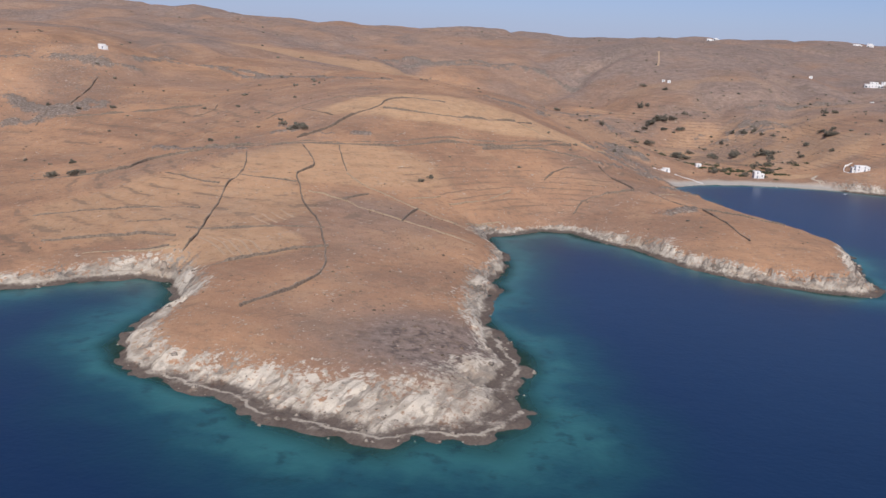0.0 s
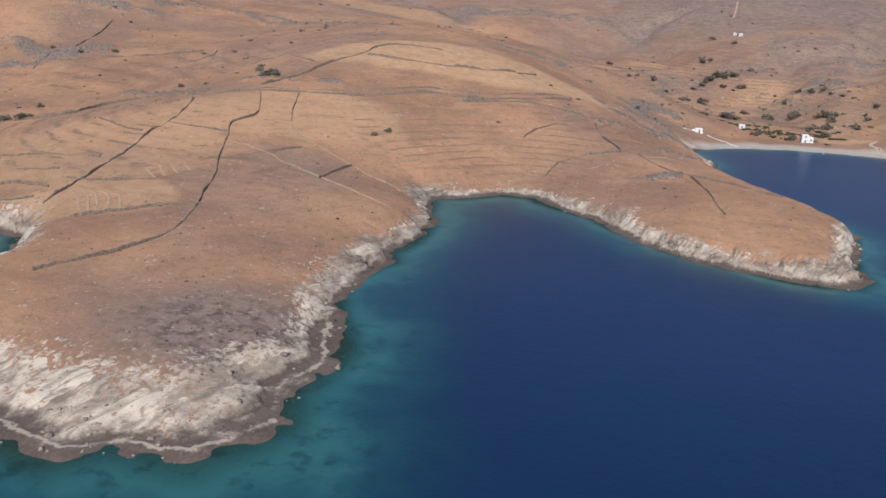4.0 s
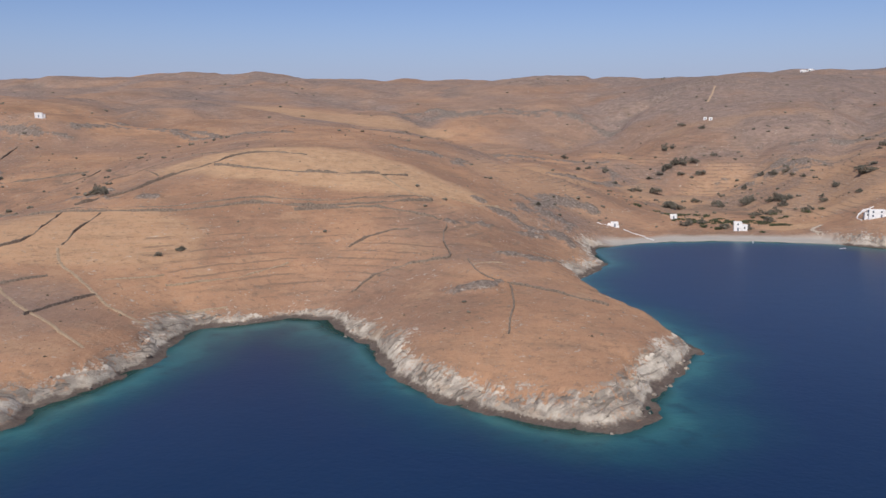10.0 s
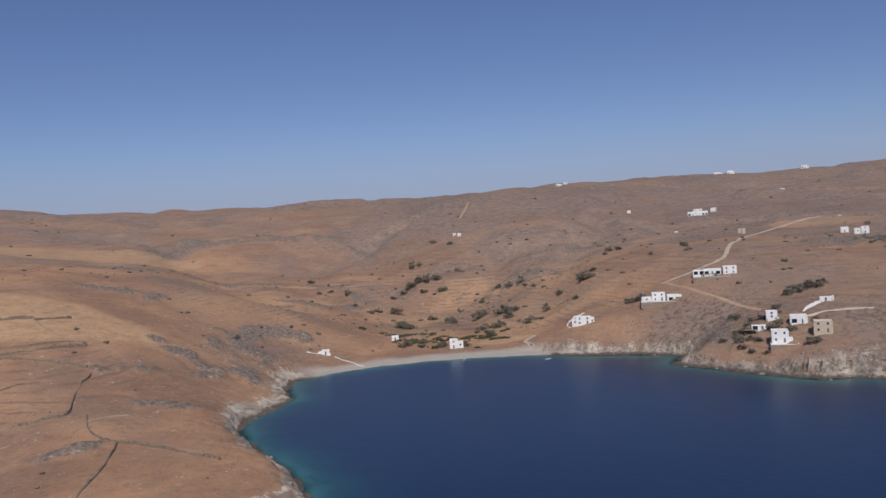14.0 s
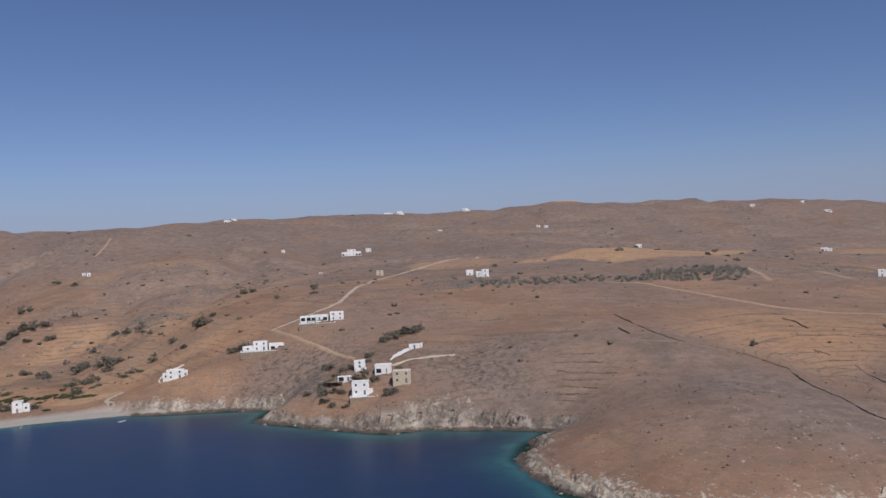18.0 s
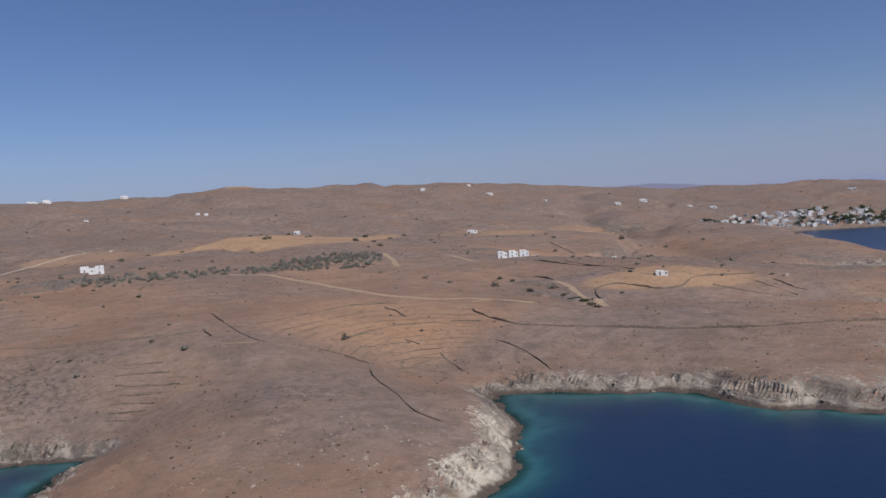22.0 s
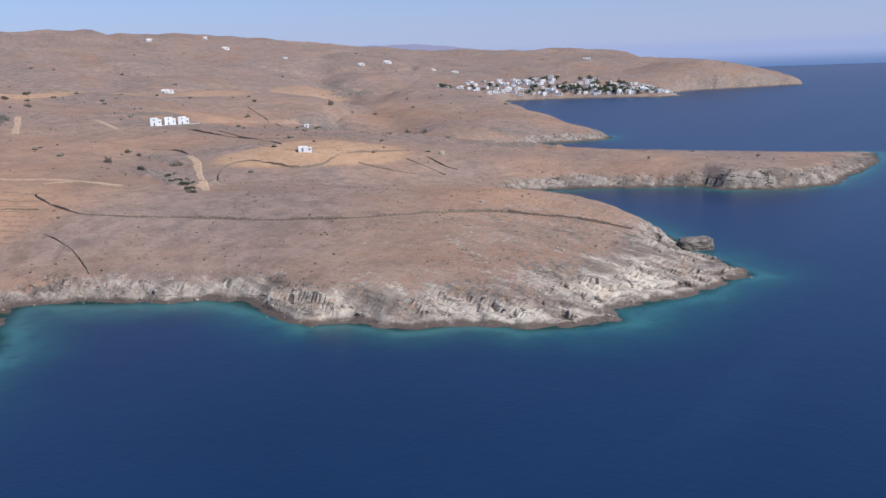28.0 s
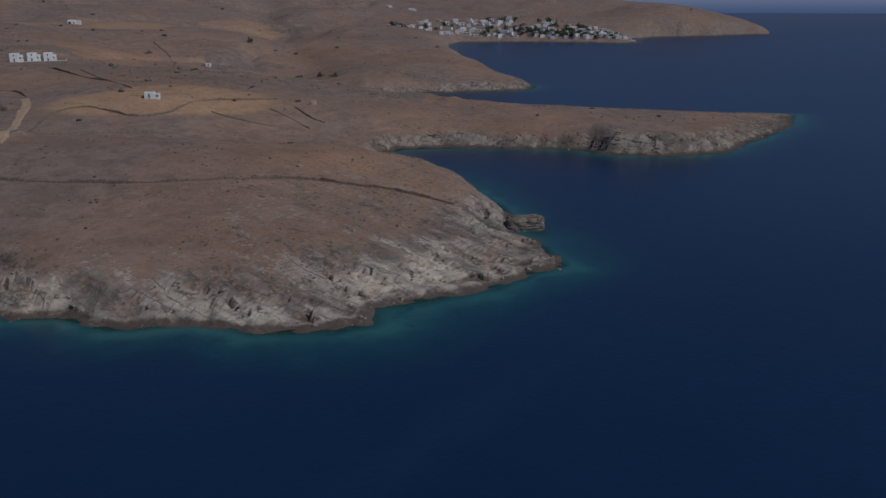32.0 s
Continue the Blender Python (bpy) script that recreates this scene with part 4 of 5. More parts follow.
def stone_wall(line, high, thick, material, name, label, category, group):
    """A wall of rough stones along a line: leaning faces, an uneven crest and a few fallen gaps."""
    p = resample(line, 1.1)
    n = len(p)
    along = np.gradient(p, axis=0)
    along /= np.maximum(np.hypot(*along.T), 1e-6)[:, None]
    side = np.stack([-along[:, 1], along[:, 0]], 1)
    p = p + side * (fractal(p[:, 0], p[:, 1], 7, 2, 141) * 0.5)[:, None]
    z = ground_at(p)
    rough = np.random.RandomState(int(abs(line[0][0] * 7 + line[0][1])) % 9999)
    tall = high * (0.75 + 0.5 * rough.rand(n)) * np.clip(0.75 + 1.25 * fractal(p[:, 0], p[:, 1], 12, 3, 145), 0.1, 1.25)
    rings = []
    for across, share in ((-0.62, -0.5), (-0.5, 0.45), (-0.36, 1.0), (0.30, 0.95), (0.5, 0.4), (0.62, -0.5)):
        jitter = (rough.rand(n) - 0.5) * 0.22
        xy = p + side * (across * thick + jitter * thick)[:, None]
        rings.append(np.c_[xy, z + tall * share * (1 + 0.25 * (rough.rand(n) - 0.5)) if share > 0 else z - 0.6])
    v = np.stack(rings, 1).reshape(-1, 3)
    faces = [(6 * i + k, 6 * i + 6 + k, 6 * i + 7 + k, 6 * i + 1 + k) for i in range(n - 1) for k in range(5)]
    faces += [(0, 1, 2, 3, 4, 5), tuple(6 * (n - 1) + k for k in (5, 4, 3, 2, 1, 0))]
    ob = new(name, loose(name, v, faces, material))
    return tagged(ob, label, category, group)


for line in WALLS_NORTH:
    stone_wall(line, 1.3, 1.0, DARK_STONE, "stone_wall", "tall dark dry stone wall along the ridge", "wall", "dry stone field walls")
for lines in (WALLS_WEST, WALLS_POINT, WALLS_EAST):
    for line in lines:
        stone_wall(line, 0.9, 0.65, DARK_STONE, "stone_wall", "long dark dry stone wall across dry grass slope", "wall", "dry stone field walls")
for line in WALLS_MIDDLE + LOW_WALLS:
    stone_wall(line, 0.6, 0.6, DARK_STONE, "stone_wall", "low broken dry stone wall across dry grass", "wall", "dry stone field walls")
for line in TERRACE_WALLS:
    stone_wall(line, 0.42, 0.6, DARK_STONE, "terrace_wall", "short stone wall holding a dry terrace", "wall", "terrace walls")
for line in PLOUGH_BANKS:
    stone_wall(line, 0.22, 0.9, DIRT, "field_bank", "low worn earth bank across an old field", "bank", "low field banks")
for line in BANKS + BANKS_MORE:
    stone_wall(line, 0.45, 1.2, BANK, "field_bank", "low pale bank of earth and stones between fields", "bank", "low field banks")
stone_wall([(166, 688), (172, 690), (180, 690)], 1.1, 0.6, WHITEWASH, "garden_wall", "low whitewashed wall beside the small chapel", "wall", "")
stone_wall([(183, 687), (190, 680), (197, 672), (201, 668)], 0.6, 0.5, ROOF, "garden_wall", "low pale wall running down to the beach", "wall", "")
stone_wall([(328, 698), (328, 710), (334, 722), (344, 730)], 1.5, 0.6, WHITEWASH, "garden_wall", "whitewashed wall along the ramp behind a house", "wall", "")
stone_wall([(436, 611), (446, 617), (452, 621)], 1.6, 0.8, WHITEWASH, "garden_wall", "pale wall along the village lane", "wall", "")
stone_wall([(506, 655), (512, 652), (519, 650)], 1.2, 0.8, DARK_STONE, "stone_wall", "short ruined stone wall on the bare hillside", "wall", "")


# ---- roads ----
def road(line, wide, material, label):
    p = resample(line, 2.5)
    along = np.gradient(p, axis=0)
    along /= np.maximum(np.hypot(*along.T), 1e-6)[:, None]
    side = np.stack([-along[:, 1], along[:, 0]], 1)
    edge = wide * (0.5 + 0.14 * fractal(p[:, 0], p[:, 1], 9, 2, 151))
    grid = np.stack([p + side * (edge * k)[:, None] for k in (-1.25, -1, -0.5, 0, 0.5, 1, 1.25)], 0)
    z = ground_at(grid.reshape(-1, 2)).reshape(grid.shape[:2])
    level = np.maximum(z[1:-1].mean(0), z[1:-1].max(0) - 0.35) + 0.12
    z = np.where(np.array([0, 1, 1, 1, 1, 1, 0])[:, None] > 0, level[None], z - 0.3)
    ob = sheet("road", grid[..., 0], grid[..., 1], z, material)
    return tagged(ob, label, "road", kind="structure")


road([(810, 583), (798, 561), (778, 538), (760, 514), (735, 482)], 4.2, DIRT, "dirt road down through a dry field")
road([(397, 733), (413, 728), (433, 740), (453, 764), (474, 819), (523, 916), (558, 963), (619, 1023), (692, 1075)], 3.2, PALE_DIRT, "pale dirt road climbing past the villas")
road([(399, 728), (405, 695), (416, 664), (426, 639)], 2.8, DIRT, "dirt road down to the hamlet")
road([(828, 797), (801, 751), (777, 714)], 5, DIRT, "dirt track beside the olive grove")
road([(292, 1249), (300, 1280), (310, 1330)], 2.6, DIRT, "pale track up the far hill")
road([(303, 688), (299, 700), (309, 713)], 3.5, PALE_DIRT, "pale concrete track above the beach")
road([(432, 606), (448, 603), (466, 597)], 3, PALE_DIRT, "pale lane between the hamlet houses")
road([(662, 763), (678, 746), (676, 701), (677, 661), (678, 620), (684, 595), (691, 563), (701, 545), (714, 514)], 4, DIRT, "narrow dirt road over the rounded hill")
road([(868, 760), (846, 702)], 4, DIRT, "dirt track near three white houses")


# ---- houses ----
def shell(w, d, h):
    """A whitewashed block with a parapet round its flat roof."""
    bm = bmesh.new()
    block(bm, 0, 0, -2.5, w, d, h + 2.5)
    bm.faces.ensure_lookup_table()
    top = max(bm.faces, key=lambda f: f.calc_center_median().z)
    bmesh.ops.inset_region(bm, faces=[top], thickness=0.28)
    bmesh.ops.translate(bm, vec=(0, 0, -0.4), verts=list(top.verts))
    sides = [e for e in bm.edges if abs(e.verts[0].co.z - e.verts[1].co.z) > 2]
    bmesh.ops.bevel(bm, geom=sides, offset=0.12, segments=2, affect="EDGES")
    return bm


def frame_mesh(w, h, material, name):
    """A window frame: four bars and a cross bar round an opening."""
    bm = bmesh.new()
    for x, z, a, b in ((-w / 2, 0, 0.1, h), (w / 2, 0, 0.1, h), (0, h / 2 - 0.05, w, 0.1), (0, -h / 2 + 0.05, w, 0.1), (0, 0, 0.06, h)):
        block(bm, x, 0, z - b / 2, a, 0.14, b)
    mesh = bpy.data.meshes.new(name)
    bm.to_mesh(mesh)
    bm.free()
    mesh.materials.append(material)
    return mesh


def slab_mesh(w, d, h, material, name):
    bm = bmesh.new()
    block(bm, 0, 0, -h / 2, w, d, h)
    mesh = bpy.data.meshes.new(name)
    bm.to_mesh(mesh)
    bm.free()
    mesh.materials.append(material)
    return mesh


FRAME, PANE = frame_mesh(0.85, 1.1, SHUTTER, "window"), slab_mesh(0.76, 0.08, 1.0, GLASS, "pane")
# wide dark panes that stand in for the shade inside open porches
PORCH_FRAME, PORCH_SHADE = frame_mesh(2.4, 2.1, SHUTTER, "porch_opening"), slab_mesh(2.3, 0.08, 2.0, GLASS, "porch_shade")
LEAF, KNOB = slab_mesh(1.0, 0.12, 2.1, SHUTTER, "door"), slab_mesh(0.12, 0.1, 0.12, TIMBER, "handle")


def window(parent, x, y, z, turn=0, wide=False):
    # a wide one is no window but a porch opening, its shade a dark pane
    w = placed("window", PORCH_FRAME if wide else FRAME, parent, "", pose(x, y, z, 0, 0, turn))
    placed("pane", PORCH_SHADE if wide else PANE, w)


def house(x, y, turn, label, blocks, material=None, category="house", group="white flat-roofed houses", name="house", sunk=0.3):
    """A flat-roofed house of one or more blocks (x, y, width, depth, height, storeys), its front to -y before it is turned."""
    material = material or WHITEWASH
    root = new(name)
    root.matrix_basis = pose(x, y, height(x, y) - sunk, 0, 0, turn)
    for n, (bx, by, w, d, h, storeys) in enumerate(blocks):
        part("wall", shell(w, d, h), material, root, "", pose(bx, by, 0))
        bm = bmesh.new()
        block(bm, 0, 0, 0, w - 0.58, d - 0.58, 0.1)
        part("roof", bm, ROOF, root, "", pose(bx, by, h - 0.42))
        if min(w, h) < 2.4:
            continue
        each = h / storeys
        count, broad = max(1, int(w / 3.4)), storeys == 1 and w >= 6.5
        for s in range(storeys):
            for k in range(count):
                wx = bx + (k + 0.5) * w / count - w / 2
                if s == 0 and k == count // 2 and n == 0:
                    door = placed("door", LEAF, root, "", pose(wx, by - d / 2 - 0.01, 1.35))
                    placed("handle", KNOB, door, "", pose(0.38, -0.09, 0))
                else:
                    window(root, wx, by - d / 2 - 0.01, 1.4 if broad else s * each + each * 0.56, 0, broad)
            for side in (-1, 1):
                window(root, bx + side * (w / 2 + 0.01), by, s * each + each * 0.56, 90)
    return tagged(root, label, category, group)


def terrace(x, y, turn, w, d, h, label):
    """A paved terrace held by a wall."""
    root = new("terrace")
    root.matrix_basis = pose(x, y, height(x, y), 0, 0, turn)
    bm = bmesh.new()
    block(bm, 0, 0, -3, w, d, 3 + h)
    part("retaining_wall", bm, RETAINING, root)
    bm = bmesh.new()
    block(bm, 0, 0, h + 0.004, w - 0.3, d - 0.3, 0.1)
    part("paving", bm, ROOF, root)
    for k in (-1, 1):
        bm = bmesh.new()
        block(bm, k * (w / 2 - 0.2), 0, h, 0.3, d, 0.7)
        part("parapet", bm, WHITEWASH, root)
    return tagged(root, label, "terrace")


def pergola(x, y, turn, w, d, label):
    root = new("pergola")
    root.matrix_basis = pose(x, y, height(x, y), 0, 0, turn)
    for px in (-w / 2, 0, w / 2):
        for py in (-d / 2, d / 2):
            bm = bmesh.new()
            block(bm, px, py, -1.5, 0.18, 0.18, 4.0)
            part("post", bm, TIMBER, root)
    for k in range(7):
        bm = bmesh.new()
        block(bm, -w / 2 + k * w / 6, 0, 2.5, 0.12, d + 0.6, 0.15)
        part("rafter", bm, TIMBER, root)
    bm = bmesh.new()
    block(bm, 0, 0, 2.66, w, d, 0.06)
    part("cane_roof", bm, PALE_SCRUB, root)
    return tagged(root, label, "pergola")


house(257, 706, -3, "white two-storey house beside the beach", [(-1.4, 0, 5, 6, 6.0, 2), (2.8, 0.6, 3.6, 5, 4.2, 1)])
house(218, 745, 0, "small white hut behind the beach", [(0, 0, 4.7, 4.2, 3.4, 1)])
house(177, 691, 4, "small white chapel above the shore", [(0, 0, 4.6, 4.5, 3.2, 1), (-3.2, 0.6, 2.2, 3, 2.2, 1)])
house(281, 1162, -3, "tiny white hut on the far slope", [(0, 0, 3.4, 3.4, 3.2, 1)])
house(286, 1152, -3, "tiny white hut on the far slope", [(0, 0, 3.8, 3.6, 3.6, 1)])
house(336, 698, -7, "wide white house with a walled ramp", [(0.6, 0, 9.5, 6, 5.0, 2), (-4.6, 1, 3.4, 5, 3.2, 1), (6.0, 0.6, 2.6, 5, 4.2, 1)])
house(386, 700, -12, "white villa with stepped roofs on a terrace", [(-1, 0, 8, 6, 5.4, 2), (8.4, -2.2, 8.6, 5.5, 4.0, 1), (-8.2, 0.5, 6, 5, 2.8, 1)])
terrace(387, 693, -12, 29, 6, 0.9, "long paved terrace in front of the white villa")
house(424, 709, -16, "long white villa with open porches", [(-1, 0, 10.5, 6, 3.8, 1), (9.6, -0.6, 8.2, 6.5, 5.2, 2), (-9.2, 2, 7, 5, 3.2, 1)])
terrace(420, 703, -16, 22, 5, 0.7, "paved terrace in front of the long villa")
pergola(419, 703.5, -16, 9, 3.4, "shady timber pergola in front of the villa")
house(413, 588, -19, "white two-storey house above the rocks", [(0, 0, 8.0, 6.5, 6.4, 2), (4.9, -0.8, 1.9, 3.4, 2.6, 1)])
terrace(413, 583, -19, 13, 4, 0.5, "stone terrace below the white house")
house(429, 602, -21, "white single-storey house in the hamlet", [(0, 0, 8.2, 5.5, 4.4, 1), (3.2, -2.4, 2.2, 2.5, 2.6, 1)])
house(421, 616, -19, "small white house with a balcony wall", [(0, 0, 5.6, 5, 4.6, 2), (0.6, -3.0, 5.4, 1.6, 1.3, 1)])
house(432, 582, -22, "unfinished beige stone house with arched openings", [(0, 0, 8.6, 6.5, 6.0, 2)], STONE_WALL, group="stone houses")
pergola(405, 607, -18, 8, 4, "pergola among dark garden bushes")
house(411, 609, -18, "low white outbuilding among garden bushes", [(0, 0, 7, 4, 2.6, 1)])
house(452, 619, -24, "pale open courtyard walls above the hamlet", [(0, 0, 6, 0.9, 3.0, 1), (3.6, 2.2, 0.9, 5, 3.0, 1)])
house(582, 1212, -16, "white villa of several blocks on the far slope", [(-6, 0, 8, 7, 5, 1), (2, 0.5, 10, 7, 8, 2), (10, -0.5, 7, 6, 5.2, 1)])
house(617, 1250, -18, "small white house on the far slope", [(0, 0, 6.8, 6, 5.2, 2)])
house(544, 970, -19, "ruined beige stone tower beside the road", [(0, 0, 6.5, 5.5, 5.0, 2)], STONE_WALL, group="stone houses")
house(603, 892, -22, "white house beside the hill road", [(0, 0, 6.2, 6, 5, 1)])
house(601, 860, -22, "white house of two blocks on the hill", [(2.4, 0, 6, 6.5, 6.4, 2), (-3.0, 0.6, 5, 5.5, 5, 1)])
for tx, ty in ((876, 699), (888, 698), (898, 695)):
    house(tx, ty, -40, "white house in a row of three alike", [(0, 0, 5.6, 6, 5.8, 2), (3.6, 0.4, 2.6, 5, 4.6, 1)], group="row of three white houses")
terrace(888, 690, -40, 34, 4, 0.5, "long retaining wall below the three houses")
house(845, 523, -49, "low white farm building in a dry field", [(0, 0, 5.2, 4.5, 3.2, 1), (4.0, 0, 2.6, 3.5, 2.4, 1)])
house(962, 1155, -33, "small white house on the far slope", [(0, 0, 7.6, 6, 4.8, 1)])
house(1122, 997, -45, "long white house on the plain", [(0, 0, 8, 6, 4.6, 1), (6.5, 0, 5, 5, 3.6, 1)])
for hx, hy, turn, w, h in [
        (507, 1756, -6, 9.4, 5.2), (519, 1755, -7, 7.3, 4.2), (830, 1822, -17, 13, 5), (854, 1817, -18, 10, 6.8), (961, 1732, -22, 10, 5.5),
        (1994, 1423, -52, 11, 6.7), (2048, 1391, -53, 13.5, 6.7), (2093, 1237, -58, 12, 5.3), (2074, 1283, -56, 9.2, 4), (1816, 1664, -43, 12, 5.4)]:
    house(hx, hy, turn, "white house far off on the ridge", [(0, 0, w, 7, h, 1), (w * 0.62, 0.8, w * 0.4, 5, h * 0.7, 1)], group="far white houses")
for hx, hy, turn, w, h in [
        (1692, 1761, -39, 12, 5.4), (951, 1388, -24, 5.2, 3.5), (1893, 1814, -42, 8.8, 5.8), (1872, 1535, -47, 9.2, 4), (505, 1046, -12, 3.5, 2.9),
        (504, 1233, -10, 4.2, 3.5), (802, 1466, -20, 6.3, 2.9), (942, 1397, -27, 5.4, 2.9), (2428, 1071, -66, 20, 5.8), (1078, 738, -48, 4.5, 2.6)]:
    house(hx, hy, turn, "small white house far off among dry hills", [(0, 0, w, 5, h, 1)], group="far white houses")
house(-332, 825, 30, "lone white chapel on the hillside", [(0, 0, 6.4, 5, 4.6, 1), (4.2, 0.5, 2.2, 3, 3.2, 1)])
house(923, 476, -53, "tiny stone hut on the crest", [(0, 0, 2.9, 2.6, 2.2, 1)], STONE_WALL, "hut", "stone houses")


# ---- the far town round its bay ----
def town():
    pick = random.Random(5)
    kinds = [house(1900, 1000, -58, "white flat-roofed house in the far town", [(0, 0, w, d, h, s)], group="houses of the far town", name="town_house")
             for w, d, h, s in ((8, 7, 5.4, 2), (10, 8, 5.8, 2), (7, 6, 3.2, 1), (12, 7, 3.4, 1))]
    shore = resample([(1880, 995), (1910, 1010), (1962, 945), (1998, 870), (2004, 800), (2020, 735), (2036, 712)], 4)
    inland = np.gradient(shore, axis=0)
    inland = np.stack([-inland[:, 1], inland[:, 0]], 1) / np.hypot(*inland.T)[:, None]
    if (inland[len(inland) // 2] @ np.array([1, 0.3])) < 0:
        inland = -inland
    spots = []
    while len(spots) < 165:
        k, back = pick.randrange(len(shore)), 5 + 120 * pick.random() ** 1.3
        p = shore[k] + inland[k] * back
        if all((p[0] - a) ** 2 + (p[1] - b) ** 2 > 75 for a, b in spots):
            spots.append(tuple(p))
    z = ground_at(spots)
    for n, ((hx, hy), hz) in enumerate(zip(spots, z)):
        m = pose(hx, hy, hz - 0.5, 0, 0, pick.uniform(-85, -30))
        if n < 4:
            kinds[n].matrix_basis = m
        else:
            copy_thing(pick.choice(kinds), m)
    return shore, inland


town_shore, town_inland = town()


# ---- shrubs and trees ----
def clump(rough, count, spread, leaf, squash):
    """A crown of many small leaf clumps with gaps between them."""
    v, f = [], []
    heads = [(rough.gauss(0, 0.42) * spread, rough.gauss(0, 0.42) * spread, 0.22 + 0.42 * abs(rough.gauss(0, 0.6))) for _ in range(13)]
    for _ in range(count):
        hx, hy, hz = rough.choice(heads)
        a, b = rough.uniform(0, 2 * math.pi), math.acos(rough.uniform(-0.75, 1))
        r = rough.uniform(0.2, 0.42)
        c = Vector((hx + r * math.sin(b) * math.cos(a), hy + r * math.sin(b) * math.sin(a), (hz + r * math.cos(b)) * squash))
        size = leaf * rough.uniform(0.6, 1.3)
        axes = [Vector((rough.gauss(0, 1), rough.gauss(0, 1), rough.gauss(0, 0.7))).normalized() * size for _ in range(3)]
        k = len(v)
        v += [c + axes[0], c - axes[0], c + axes[1], c - axes[1], c + axes[2] * 0.6, c - axes[2] * 0.6]
        f += [(k, k + 2, k + 4), (k + 2, k + 1, k + 4), (k + 1, k + 3, k + 4), (k + 3, k, k + 4),
              (k + 2, k, k + 5), (k + 1, k + 2, k + 5), (k + 3, k + 1, k + 5), (k, k + 3, k + 5)]
    return v, f


def stems(rough, high):
    """A tapered trunk that forks into limbs."""
    bm = bmesh.new()

    def limb(a, b, wide, thin):
        made = bmesh.ops.create_cone(bm, cap_ends=True, segments=6, radius1=wide, radius2=thin, depth=(b - a).length)["verts"]
        m = Matrix.Translation((a + b) / 2) @ (b - a).to_track_quat("Z", "Y").to_matrix().to_4x4()
        bmesh.ops.transform(bm, matrix=m, verts=made)

    fork = Vector((rough.gauss(0, 0.05), rough.gauss(0, 0.05), high * 0.45))
    limb(Vector((0, 0, -0.25)), fork, 0.09, 0.06)
    for k in range(4):
        a = k * 1.57 + rough.random()
        limb(fork, Vector((0.45 * math.cos(a), 0.45 * math.sin(a), high)), 0.05, 0.02)
    return bm


def plant(seed, name, leaves, label, category, group, count=150, spread=1.0, leaf=0.15, squash=1.0):
    rough = random.Random(seed)
    root = new(name)
    part("trunk", stems(rough, 0.45 * squash), BARK, root)
    v, f = clump(rough, count, spread, leaf, squash)
    placed("crown", loose("crown", v, f, leaves), root)
    return tagged(root, label, category, group)


def scatter(kinds, places, seed):
    """Copies of the kinds at places (x, y, radius); the kinds themselves take the first places."""
    pick = random.Random(seed)
    z = ground_at([p[:2] for p in places])
    for n, ((x, y, r), h) in enumerate(zip(places, z)):
        s = r * pick.uniform(1.15, 1.45)
        m = Matrix.LocRotScale((x, y, h), Euler((0, 0, pick.uniform(0, 6.28))), (s, s, s * pick.uniform(1.0, 1.35)))
        if n < len(kinds):
            kinds[n].matrix_basis = m
        else:
            made = copy_thing(pick.choice(kinds[:4]), m)
            made.matrix_basis = m


VALLEY_SHRUBS = [
    (229, 988, 4.4), (237, 991, 4.9), (245, 986, 4.9), (253, 988, 3.8), (226, 986, 2.7), (239, 968, 2.7), (257, 964, 3.2), (221, 981, 2.7), (212, 973, 2.1),
    (308, 940, 2.6), (316, 927, 3.1), (326, 924, 3.1), (328, 904, 2.0), (344, 830, 2.7), (291, 919, 2.5), (282, 847, 3.7), (296, 824, 2.2), (301, 823, 4.4),
    (301, 800, 3.4), (310, 819, 2.2), (315, 788, 2.9), (331, 813, 1.8), (330, 801, 2.2), (194, 912, 2.0), (200, 921, 2.5), (213, 923, 4.0), (179, 925, 2.0)]
VALLEY_MORE = [
    (246, 876, 2.9), (261, 843, 3.2), (221, 833, 4.0), (227, 824, 3.5), (280, 781, 3.3), (290, 777, 3.3), (283, 751, 3.2), (226, 725, 3.0), (237, 734, 2.3),
    (249, 712, 2.9), (263, 712, 2.2), (366, 851, 2.8), (367, 826, 3.6), (363, 830, 2.7), (256, 1161, 3.3), (273, 1114, 3.2), (231, 1051, 4.1), (238, 1048, 2.9),
    (274, 1019, 2.3), (186, 1055, 2.4), (153, 972, 2.2), (128, 1038, 2.3), (144, 959, 2.1), (170, 961, 2.7), (417, 964, 2.7), (408, 948, 2.1), (457, 868, 2.0)]
HAMLET_SHRUBS = [
    (332, 884, 1.9), (375, 846, 2.2), (369, 832, 1.7), (422, 952, 2.6), (424, 852, 1.8), (460, 884, 2.4), (449, 838, 1.8), (410, 642, 2.9), (431, 634, 2.2),
    (418, 623, 2.1), (417, 604, 2.3), (401, 609, 2.6), (397, 604, 2.3), (459, 653, 4.2), (452, 651, 3.3), (445, 650, 2.6), (467, 655, 2.7), (375, 713, 3.0),
    (371, 716, 2.2), (424, 573, 2.5), (422, 597, 1.6), (287, 854, 3.6), (304, 817, 3.8), (348, 781, 2.0), (406, 597, 1.8), (420, 608, 1.6),
    (396, 596, 1.7), (399, 589, 1.5), (403, 601, 1.9), (408, 617, 2.0), (414, 626, 1.8), (426, 622, 1.6), (436, 596, 1.4), (404, 583, 1.3), (392, 610, 1.6)]
